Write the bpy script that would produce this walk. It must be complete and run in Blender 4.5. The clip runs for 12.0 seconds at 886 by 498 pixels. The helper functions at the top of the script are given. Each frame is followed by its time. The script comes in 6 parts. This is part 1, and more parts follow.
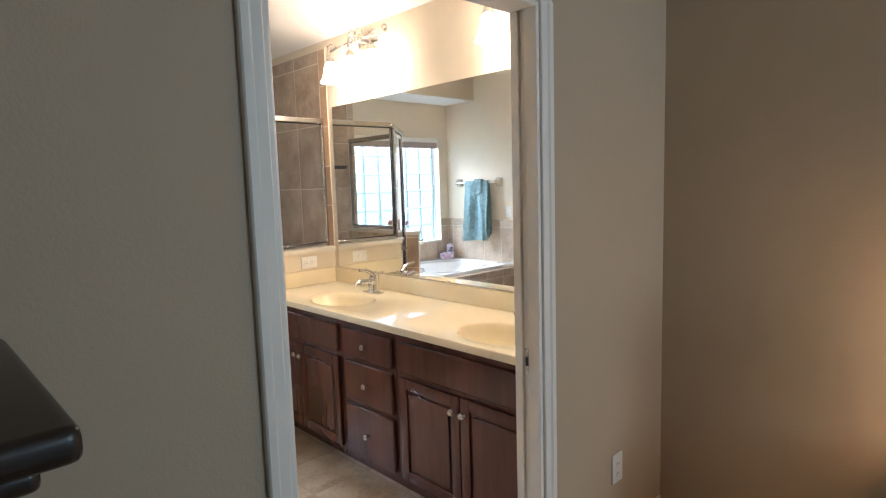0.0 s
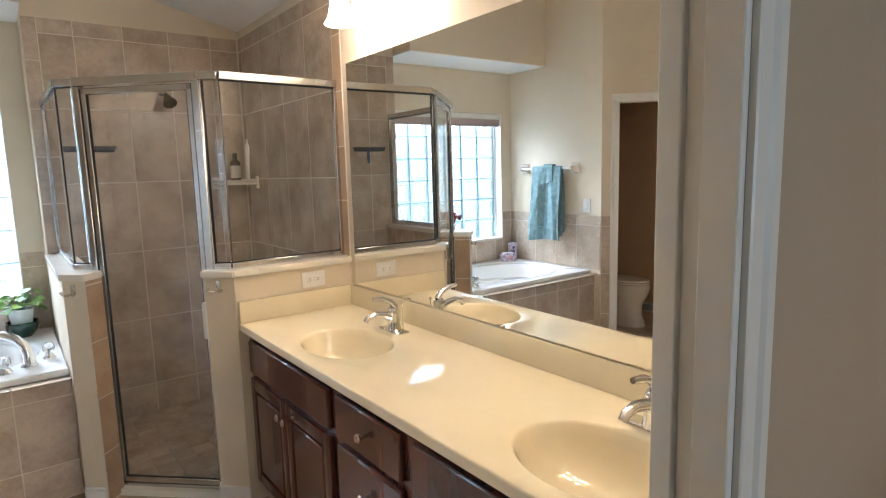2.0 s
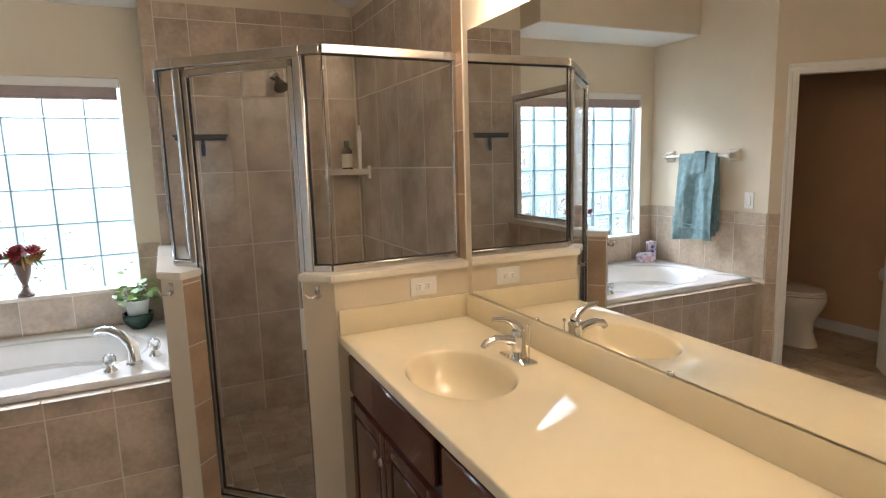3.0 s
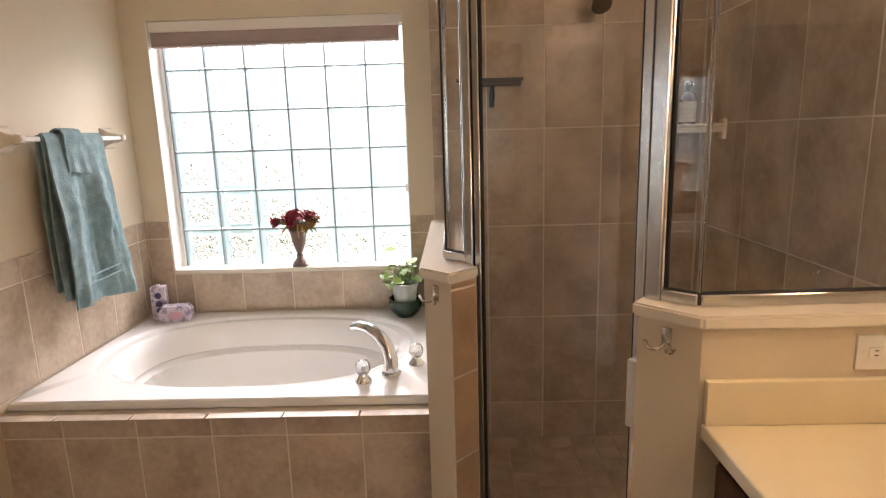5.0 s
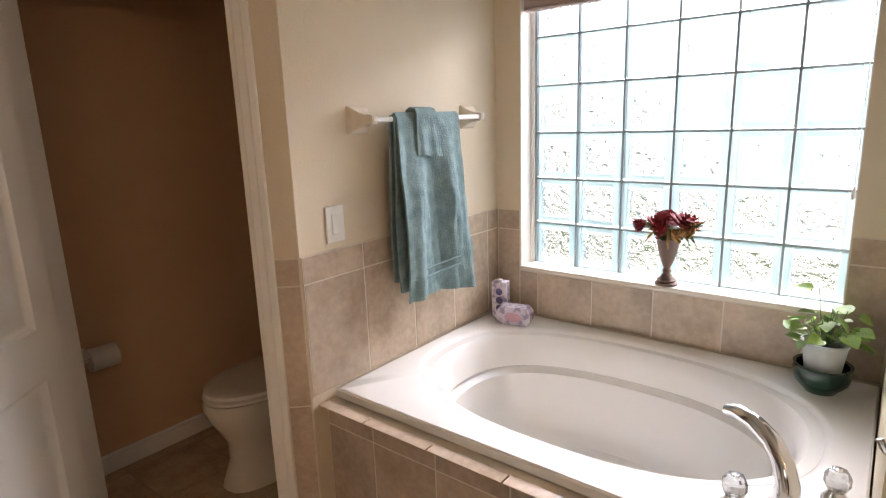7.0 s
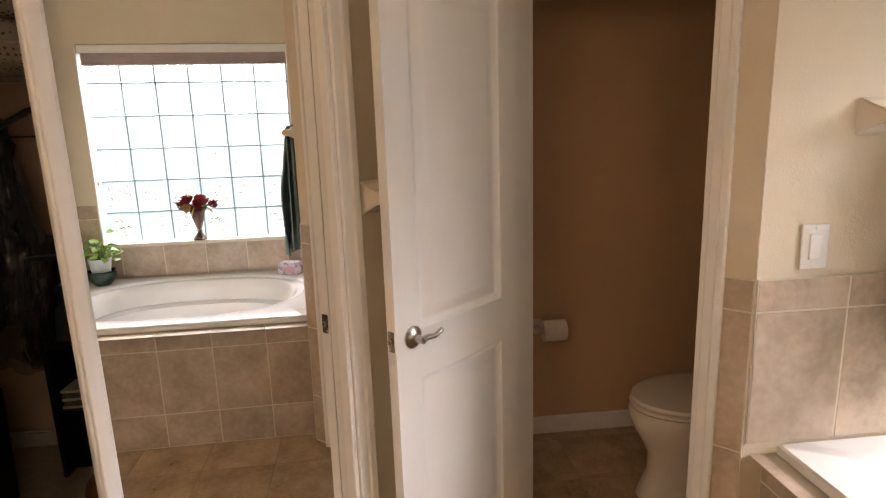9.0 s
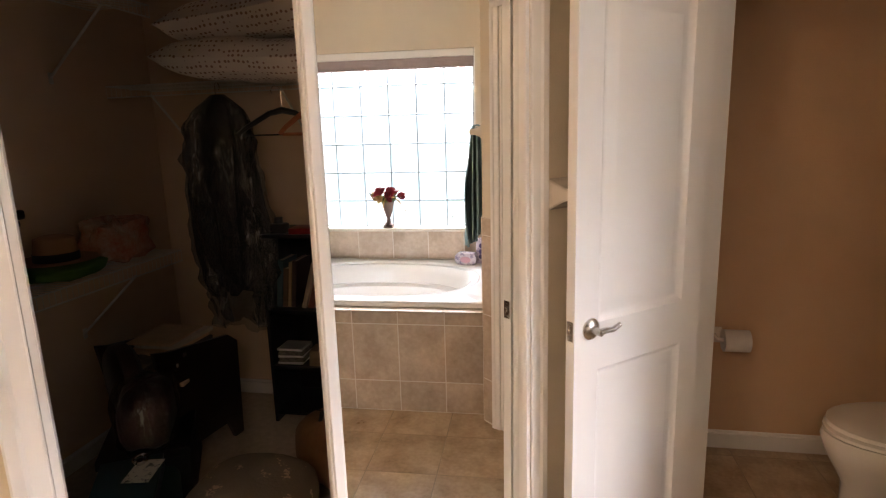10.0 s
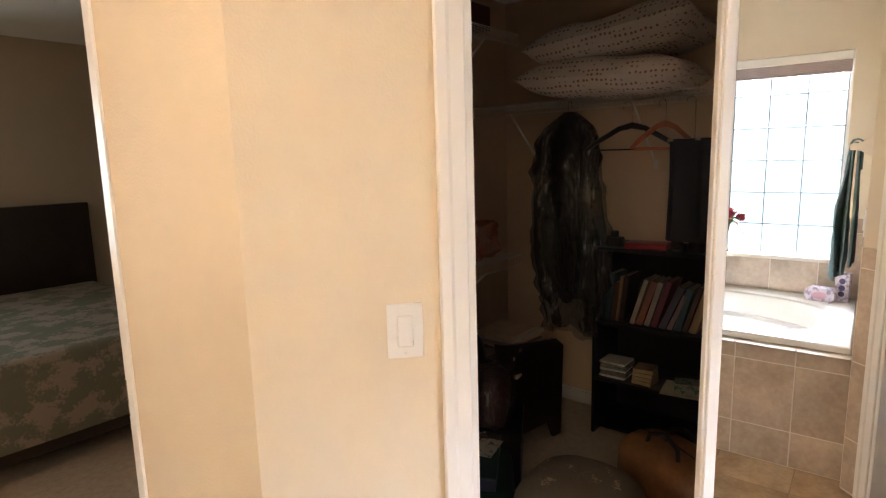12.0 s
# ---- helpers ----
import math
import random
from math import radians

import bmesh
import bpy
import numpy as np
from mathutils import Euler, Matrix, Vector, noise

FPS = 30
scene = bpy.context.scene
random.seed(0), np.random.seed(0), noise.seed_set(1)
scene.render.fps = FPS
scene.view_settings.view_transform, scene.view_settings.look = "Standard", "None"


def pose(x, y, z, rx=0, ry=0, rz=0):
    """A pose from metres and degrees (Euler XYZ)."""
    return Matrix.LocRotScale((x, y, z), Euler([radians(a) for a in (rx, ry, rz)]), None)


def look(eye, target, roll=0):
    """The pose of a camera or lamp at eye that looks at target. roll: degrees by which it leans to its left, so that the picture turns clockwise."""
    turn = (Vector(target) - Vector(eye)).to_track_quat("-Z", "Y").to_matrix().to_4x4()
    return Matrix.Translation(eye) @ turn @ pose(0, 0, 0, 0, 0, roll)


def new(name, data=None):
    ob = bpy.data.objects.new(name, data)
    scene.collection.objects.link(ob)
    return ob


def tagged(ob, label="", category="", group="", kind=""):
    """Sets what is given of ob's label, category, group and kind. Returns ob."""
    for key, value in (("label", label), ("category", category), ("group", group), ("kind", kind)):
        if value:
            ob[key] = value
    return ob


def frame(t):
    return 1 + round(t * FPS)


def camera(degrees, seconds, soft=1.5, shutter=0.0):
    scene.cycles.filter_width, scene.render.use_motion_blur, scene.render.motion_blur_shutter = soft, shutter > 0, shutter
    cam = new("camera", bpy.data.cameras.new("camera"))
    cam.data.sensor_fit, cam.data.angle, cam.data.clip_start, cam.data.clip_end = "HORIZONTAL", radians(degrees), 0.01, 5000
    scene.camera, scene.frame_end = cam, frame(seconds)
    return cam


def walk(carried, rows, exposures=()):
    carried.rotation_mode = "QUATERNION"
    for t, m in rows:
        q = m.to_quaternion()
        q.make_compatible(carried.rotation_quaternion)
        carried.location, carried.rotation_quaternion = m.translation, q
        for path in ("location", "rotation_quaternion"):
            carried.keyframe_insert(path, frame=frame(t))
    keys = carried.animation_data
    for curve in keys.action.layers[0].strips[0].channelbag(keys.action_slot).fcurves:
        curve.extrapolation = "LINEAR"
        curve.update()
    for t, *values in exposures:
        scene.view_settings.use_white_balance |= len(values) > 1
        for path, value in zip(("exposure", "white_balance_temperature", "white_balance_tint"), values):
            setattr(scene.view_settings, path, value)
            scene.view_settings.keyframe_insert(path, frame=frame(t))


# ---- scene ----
cam = camera(75.5, 12.0, 1.2)
METRES, EYE, TILT, LEAN, TURN = 3.95, 1.5, 0.0, 0.0, -44.0
ROWS = [
    (0.0, 0.0, 0.0, 0.0, -0.2, -6.45, 1.74),
    (0.5, -0.0009, 0.0779, 0.0009, -0.14, -6.44, 1.72),
    (1.0, 0.0093, 0.1593, 0.0008, -0.05, -6.56, 1.55),
    (1.5, 0.0157, 0.225, 0.0028, 2.43, -7.19, 1.57),
    (2.0, 0.0124, 0.2886, 0.0038, 6.42, -7.81, 1.55),
    (2.5, 0.0024, 0.3508, 0.0036, 11.29, -8.18, 1.63),
    (3.0, -0.0193, 0.4038, 0.0046, 18.18, -8.64, 1.66),
    (5.0, -0.1862, 0.5933, -0.005, 45.07, -11.31, 1.67),
    (5.5, -0.2275, 0.6239, -0.0047, 53.51, -11.63, 1.73),
    (6.0, -0.2607, 0.6553, -0.0067, 62.4, -12.09, 1.86),
    (6.5, -0.2913, 0.6739, -0.0036, 72.09, -12.55, 1.88),
    (8.5, -0.3671, 0.6898, 0.0033, 116.27, -12.08, 1.88),
    (9.0, -0.3531, 0.6932, 0.0026, 128.21, -11.83, 1.89),
    (9.5, -0.3363, 0.7022, 0.0062, 137.25, -11.8, 1.88),
    (10.0, -0.3194, 0.7041, 0.0056, 144.7, -11.55, 1.82),
    (10.5, -0.3056, 0.7018, 0.0063, 152.07, -10.86, 1.85),
    (11.0, -0.2903, 0.7014, 0.0062, 159.21, -9.93, 1.84),
    (11.5, -0.2738, 0.6999, 0.0033, 166.24, -9.13, 1.69),
    (12.0, -0.2587, 0.6941, 0.0033, 173.35, -8.93, 1.54),
]
walk(cam, [(t, pose(0, 0, EYE, TILT, LEAN, TURN) @ pose(METRES * x, METRES * y, METRES * z, 90 + pitch, roll, yaw)) for t, x, y, z, yaw, pitch, roll in ROWS],
     [(0.0, 1.38, 5500, 17), (1.5, 1.28, 5400, 15), (3.0, 0.85, 5950, 19), (5.0, 0.64, 7200, 30), (6.5, 0.36, 6800, 27), (8.5, 1.2, 7100, 30), (9.0, 0.85, 7100, 29), (9.5, 1.02, 7000, 29), (10.5, 1.55, 6400, 26), (12.0, 1.65, 6300, 23)])

# ---- world, light ----
world = bpy.data.worlds.new("world")
scene.world = world
world.use_nodes = True
_wn = world.node_tree
_sky = _wn.nodes.new("ShaderNodeTexSky")
_sky.sky_type = 'NISHITA'
_sky.sun_disc = False
_sky.sun_elevation, _sky.sun_rotation = radians(50), radians(200)
_wn.links.new(_sky.outputs[0], _wn.nodes["Background"].inputs[0])
_wn.nodes["Background"].inputs[1].default_value = 0.1
DAY = 3.0      # glow of the bright overcast garden backdrop
SHADE_GLOW = 13.5
_win = new("window_sky_light", bpy.data.lights.new("window_sky_light", 'AREA'))
_win.data.shape, _win.data.size, _win.data.size_y, _win.data.energy, _win.data.color = 'RECTANGLE', 3.4, 1.2, 310.0, (0.90, 0.96, 1.0)
_win.matrix_world = look((0.25, 8.0, 3.3), (0.25, 4.0, 1.0))
_sun = new("sun", bpy.data.lights.new("sun", 'SUN'))
_sun.data.energy, _sun.data.angle, _sun.data.color = 1.0, radians(12), (1.0, 0.95, 0.88)
_sun.matrix_world = look((0, 0, 20), (3, 16, 0))

# ---- materials ----
MATS = {}


def mat(name, col, rough=0.5, metal=0.0, col2=None, scale=6.0, detail=4.0, bump=0.0, bscale=None, rand=0.0, spec=0.5,
        coat=0.0, trans=0.0, ior=1.45, emit=None, estr=0.0, lo=0.35, hi=0.65, alpha=1.0, wave=None, rvar=0.08, bdist=0.004):
    """A principled material: two-scale noise between col and col2, bump, random tint per piece."""
    m = bpy.data.materials.new(name)
    m.use_nodes = True
    t = m.node_tree
    n, l = t.nodes, t.links
    b = n["Principled BSDF"]
    col2 = col2 or tuple(c * 0.9 for c in col)
    tc = n.new("ShaderNodeTexCoord")
    geo = n.new("ShaderNodeNewGeometry")
    src = geo.outputs["Position"]
    n1 = n.new("ShaderNodeTexNoise")
    n1.inputs["Scale"].default_value, n1.inputs["Detail"].default_value = scale, detail
    n2 = n.new("ShaderNodeTexNoise")
    n2.inputs["Scale"].default_value, n2.inputs["Detail"].default_value = scale * 7.3, 3.0
    mp = n.new("ShaderNodeMapping")
    if wave:
        mp.inputs["Scale"].default_value = wave
    l.new(src, mp.inputs["Vector"])
    vec = mp.outputs[0]
    if rand:
        oi = n.new("ShaderNodeObjectInfo")
        ad = n.new("ShaderNodeVectorMath")
        ad.operation = 'ADD'
        sc = n.new("ShaderNodeMath")
        sc.operation = 'MULTIPLY'
        sc.inputs[1].default_value = 37.0
        l.new(oi.outputs["Random"], sc.inputs[0])
        l.new(vec, ad.inputs[0])
        l.new(sc.outputs[0], ad.inputs[1])
        vec = ad.outputs[0]
    l.new(vec, n1.inputs["Vector"])
    l.new(vec, n2.inputs["Vector"])
    mx = n.new("ShaderNodeMix")
    mx.data_type = 'FLOAT'
    mx.inputs[0].default_value = 0.3
    l.new(n1.outputs[0], mx.inputs[2])
    l.new(n2.outputs[0], mx.inputs[3])
    rp = n.new("ShaderNodeValToRGB")
    rp.color_ramp.elements[0].position, rp.color_ramp.elements[1].position = lo, hi
    rp.color_ramp.elements[0].color, rp.color_ramp.elements[1].color = (*col2, 1), (*col, 1)
    l.new(mx.outputs[0], rp.inputs[0])
    out = rp.outputs[0]
    if rand:
        hs = n.new("ShaderNodeHueSaturation")
        mr = n.new("ShaderNodeMapRange")
        mr.inputs[3].default_value, mr.inputs[4].default_value = 1 - rand, 1 + rand
        l.new(oi.outputs["Random"], mr.inputs[0])
        l.new(mr.outputs[0], hs.inputs["Value"])
        l.new(out, hs.inputs["Color"])
        out = hs.outputs[0]
    l.new(out, b.inputs["Base Color"])
    rr = n.new("ShaderNodeMapRange")
    rr.inputs[3].default_value, rr.inputs[4].default_value = max(0.0, rough - rvar), min(1.0, rough + rvar)
    l.new(mx.outputs[0], rr.inputs[0])
    l.new(rr.outputs[0], b.inputs["Roughness"])
    b.inputs["Metallic"].default_value = metal
    b.inputs["Specular IOR Level"].default_value = spec
    b.inputs["Coat Weight"].default_value = coat
    b.inputs["Transmission Weight"].default_value = trans
    b.inputs["IOR"].default_value = ior
    b.inputs["Alpha"].default_value = alpha
    if emit:
        b.inputs["Emission Color"].default_value = (*emit, 1)
        b.inputs["Emission Strength"].default_value = estr
    if bump:
        bp = n.new("ShaderNodeBump")
        bp.inputs["Strength"].default_value, bp.inputs["Distance"].default_value = bump, bdist
        n3 = n.new("ShaderNodeTexNoise")
        n3.inputs["Scale"].default_value, n3.inputs["Detail"].default_value = bscale or scale * 10, 3.0
        l.new(vec, n3.inputs["Vector"])
        l.new(n3.outputs[0], bp.inputs["Height"])
        l.new(bp.outputs[0], b.inputs["Normal"])
    MATS[name] = m
    return m


PAINT = mat("beige_paint", (0.72, 0.63, 0.48), 0.6, col2=(0.68, 0.59, 0.45), scale=1.2, bump=0.25, bscale=160, spec=0.3)
# the beige paint again, with the toilet room's shade put into its colour
PAINT_WC = mat("dimmed_beige_paint", (0.64, 0.43, 0.26), 0.62, col2=(0.60, 0.39, 0.23), scale=1.2, bump=0.25, bscale=160, spec=0.3)
PAINT_BED = mat("greige_paint", (0.50, 0.41, 0.30), 0.62, col2=(0.47, 0.38, 0.275), scale=1.1, bump=0.3, bscale=150, spec=0.3)
CEIL = mat("ceiling_paint", (0.85, 0.82, 0.76), 0.8, col2=(0.82, 0.79, 0.73), scale=1.5, bump=0.5, bscale=70, spec=0.2)
TRIM = mat("white_trim_paint", (0.81, 0.79, 0.74), 0.34, col2=(0.80, 0.78, 0.73), scale=3, bump=0.03, bscale=25, rvar=0.02)
TILE = mat("taupe_ceramic_tile", (0.60, 0.485, 0.372), 0.24, col2=(0.40, 0.312, 0.23), scale=6, detail=10, bump=0.1, bscale=40, rand=0.07, lo=0.36, hi=0.64)
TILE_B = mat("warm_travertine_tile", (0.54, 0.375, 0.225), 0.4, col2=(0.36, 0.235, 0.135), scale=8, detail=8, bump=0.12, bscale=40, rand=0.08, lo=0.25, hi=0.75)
GROUT = mat("pale_grout", (0.72, 0.65, 0.55), 0.9, col2=(0.62, 0.56, 0.47), scale=12, bump=0.3, bscale=300)
FLOOR_GROUT = mat("tan_floor_grout", (0.40, 0.32, 0.23), 0.9, col2=(0.33, 0.26, 0.18), scale=12, bump=0.3, bscale=300)
FLOOR_TILE = mat("beige_floor_tile", (0.56, 0.43, 0.285), 0.3, col2=(0.31, 0.215, 0.125), scale=7, detail=8, bump=0.1, bscale=30, rand=0.05, lo=0.34, hi=0.66)
MARBLE = mat("cream_cultured_marble", (0.82, 0.72, 0.50), 0.06, col2=(0.79, 0.69, 0.475), scale=3, coat=0.4, rvar=0.02)
CAPM = mat("cream_solid_sill", (0.80, 0.75, 0.64), 0.2, col2=(0.76, 0.71, 0.60), scale=4, rvar=0.03)
ACRYLIC = mat("white_acrylic", (0.80, 0.785, 0.75), 0.08, col2=(0.78, 0.765, 0.73), scale=2, coat=0.3, rvar=0.03)
PORCELAIN = mat("bone_porcelain", (0.76, 0.69, 0.58), 0.12, col2=(0.73, 0.66, 0.55), scale=2, coat=0.4, rvar=0.03)
CHERRY = mat("dark_cherry_wood", (0.105, 0.036, 0.023), 0.24, col2=(0.058, 0.019, 0.013), scale=5, detail=6, bump=0.05, bscale=50, coat=0.3, wave=(1, 1, 0.12))
CHROME = mat("chrome", (0.80, 0.80, 0.80), 0.08, 1.0, rvar=0.03)
NICKEL = mat("brushed_nickel", (0.62, 0.58, 0.52), 0.26, 1.0, scale=30)
ALU = mat("satin_aluminium", (0.62, 0.61, 0.60), 0.22, 1.0, scale=20, rvar=0.05)
BLACK = mat("black_rubber", (0.02, 0.02, 0.02), 0.5)
MIRROR = mat("silvered_mirror", (0.90, 0.91, 0.90), 0.0, 1.0, rvar=0.0, col2=(0.89, 0.90, 0.89))
SHOWER_GLASS = mat("clear_shower_glass", (0.95, 0.965, 0.955), 0.0, col2=(0.95, 0.965, 0.955), trans=1.0, ior=1.45, rvar=0.0)
BLOCK_GLASS = mat("wavy_block_glass", (0.97, 0.985, 0.99), 0.02, col2=(0.95, 0.975, 0.98), trans=1.0, ior=1.45, bump=1.0, bscale=42, rvar=0.01, rand=0.01, bdist=0.02)
BLOCK_RIM = mat("pale_block_glass_edge", (0.66, 0.87, 0.92), 0.4, col2=(0.58, 0.80, 0.87), scale=14, trans=0.85, ior=1.3, bump=0.3, bscale=60)
MORTAR = mat("grey_block_mortar", (0.36, 0.40, 0.40), 0.85, scale=20)
WHITE = mat("white_plastic", (0.80, 0.79, 0.75), 0.3, col2=(0.77, 0.76, 0.72), scale=5)
SHADE_M = mat("frosted_lamp_glass", (0.9, 0.85, 0.75), 0.4, emit=(1.0, 0.80, 0.56), estr=SHADE_GLOW)
ESPRESSO = mat("espresso_wood", (0.030, 0.019, 0.013), 0.35, col2=(0.016, 0.010, 0.008), scale=6, detail=5, coat=0.15, wave=(1, 0.1, 1))
CARPET = mat("beige_carpet", (0.60, 0.50, 0.39), 0.95, col2=(0.48, 0.39, 0.29), scale=30, bump=1.0, bscale=350)
BLACKWOOD = mat("black_laminate", (0.012, 0.012, 0.014), 0.4, scale=8)
TOWEL = mat("teal_terry", (0.26, 0.37, 0.385), 0.95, col2=(0.15, 0.235, 0.245), scale=26, detail=8, bump=1.0, bscale=200, spec=0.1, bdist=0.004)
PAINT_CLOSET = mat("tan_closet_paint", (0.74, 0.56, 0.40), 0.6, col2=(0.70, 0.52, 0.37), scale=1.2, bump=0.25, bscale=160, spec=0.3)
WIRE = mat("white_coated_wire", (0.72, 0.69, 0.62), 0.4)


# ---- mesh helpers ----
def box(bm, a, b, bevel=0.0, seg=1):
    r = bmesh.ops.create_cube(bm, size=1.0)
    vs = r["verts"]
    c = [(p + q) / 2 for p, q in zip(a, b)]
    s = [abs(q - p) for p, q in zip(a, b)]
    for v in vs:
        v.co = Vector((c[0] + v.co.x * s[0], c[1] + v.co.y * s[1], c[2] + v.co.z * s[2]))
    if bevel:
        es = list({e for v in vs for e in v.link_edges})
        bmesh.ops.bevel(bm, geom=es, offset=min(bevel, min(s) * 0.45), segments=seg, affect='EDGES', profile=0.6)


def prism(bm, pts, z0, z1):
    lo = [bm.verts.new((x, y, z0)) for x, y in pts]
    hi = [bm.verts.new((x, y, z1)) for x, y in pts]
    bm.faces.new(lo[::-1])
    bm.faces.new(hi)
    k = len(pts)
    for i in range(k):
        bm.faces.new((lo[i], lo[(i + 1) % k], hi[(i + 1) % k], hi[i]))


def lathe(bm, prof, m=None, seg=20, sx=1.0, sy=1.0):
    """Profile of (radius, height) turned round z; m places it."""
    m = m or Matrix()
    rings = []
    for r, z in prof:
        if r < 1e-6:
            rings.append([bm.verts.new(m @ Vector((0, 0, z)))])
        else:
            rings.append([bm.verts.new(m @ Vector((r * sx * math.cos(2 * math.pi * i / seg), r * sy * math.sin(2 * math.pi * i / seg), z))) for i in range(seg)])
    for a, b in zip(rings, rings[1:]):
        for i in range(seg):
            j = (i + 1) % seg
            if len(a) == 1 and len(b) > 1:
                bm.faces.new((a[0], b[i], b[j]))
            elif len(b) == 1 and len(a) > 1:
                bm.faces.new((a[i], a[j], b[0]))
            elif len(a) > 1:
                bm.faces.new((a[i], a[j], b[j], b[i]))


def tube(bm, pts, r, seg=8, radii=None):
    pts = [Vector(p) for p in pts]
    rings = []
    up = Vector((0, 0, 1))
    for i, p in enumerate(pts):
        d = (pts[min(i + 1, len(pts) - 1)] - pts[max(i - 1, 0)]).normalized()
        s = d.cross(up)
        if s.length < 1e-3:
            s = d.cross(Vector((1, 0, 0)))
        s.normalize()
        w = s.cross(d)
        rr = radii[i] if radii else r
        rings.append([bm.verts.new(p + rr * (s * math.cos(2 * math.pi * k / seg) + w * math.sin(2 * math.pi * k / seg))) for k in range(seg)])
    for a, b in zip(rings, rings[1:]):
        for i in range(seg):
            bm.faces.new((a[i], a[(i + 1) % seg], b[(i + 1) % seg], b[i]))
    bm.faces.new(rings[0])
    bm.faces.new(rings[-1])


def arc(c, r, a0, a1, k, ax=0, ay=2):
    out = []
    for i in range(k + 1):
        a = radians(a0 + (a1 - a0) * i / k)
        p = list(c)
        p[ax] += r * math.cos(a)
        p[ay] += r * math.sin(a)
        out.append(tuple(p))
    return out


def finish(bm, name, material, smooth=False):
    bmesh.ops.recalc_face_normals(bm, faces=bm.faces)
    me = bpy.data.meshes.new(name)
    bm.to_mesh(me)
    bm.free()
    me.materials.append(material)
    if smooth:
        me.shade_smooth()
        me.set_sharp_from_angle(angle=radians(40))
    return me


def part(name, bm, material, parent, label="", smooth=True):
    ob = new(name, finish(bm, name, material, smooth))
    ob.parent = parent
    if label:
        tagged(ob, label)
    return ob


def thing(name, m, label, category, group="", kind=""):
    e = new(name)
    e.empty_display_size = 0.05
    e.matrix_world = m
    return tagged(e, label, category, group, kind)


def solid(name, boxes, material, label, category, kind="", bevel=0.0, m=None, seg=1):
    for i, (a, b) in enumerate(boxes):
        bm = bmesh.new()
        box(bm, a, b, bevel, seg)
        title = name if i == 0 else "%s_%d" % (name, i + 1)
        ob = new(title, finish(bm, title, material, bool(bevel)))
        if m:
            ob.matrix_world = m
        tagged(ob, label, category, "", kind)


def plan(name, pts, z0, z1, material, label, category, kind="structure", m=None):
    bm = bmesh.new()
    prism(bm, pts, z0, z1)
    ob = new(name, finish(bm, name, material))
    if m:
        ob.matrix_world = m
    return tagged(ob, label, category, "", kind)


def B(*bs):
    """A bmesh of boxes (a, b, bevel)."""
    bm = bmesh.new()
    for q in bs:
        box(bm, *q)
    return bm


# ---- plan in metres ----
XE, XW, YN, YS = 2.19, -0.46, 5.0, 4.78          # vanity wall, towel wall, window wall, shower wall
YD0, YD1, DX0, DX1 = 1.10, 1.20, 0.573, 1.50      # bedroom door wall and its opening
WX0, WX1, WZ0, WZ1 = -0.335, 0.873, 0.845, 2.04   # window opening
DECK, APRON = 0.60, 3.945
CL = pose(0.206, 1.992, 0, 0, 0, 136.2)             # closet wall: x along the wall, y into the closet
WC = pose(XW, 3.885, 0, 0, 0, 223.5)               # toilet wall: x along the wall, y into the bathroom
WCO0, WCO1 = 0.125, 0.762
CLO0, CLO1 = -0.03, 1.185
DOOR_H = 2.05
CAP_Z = 1.10


def ceil_z(x):
    return 2.47 + 0.26 * (XE - x)


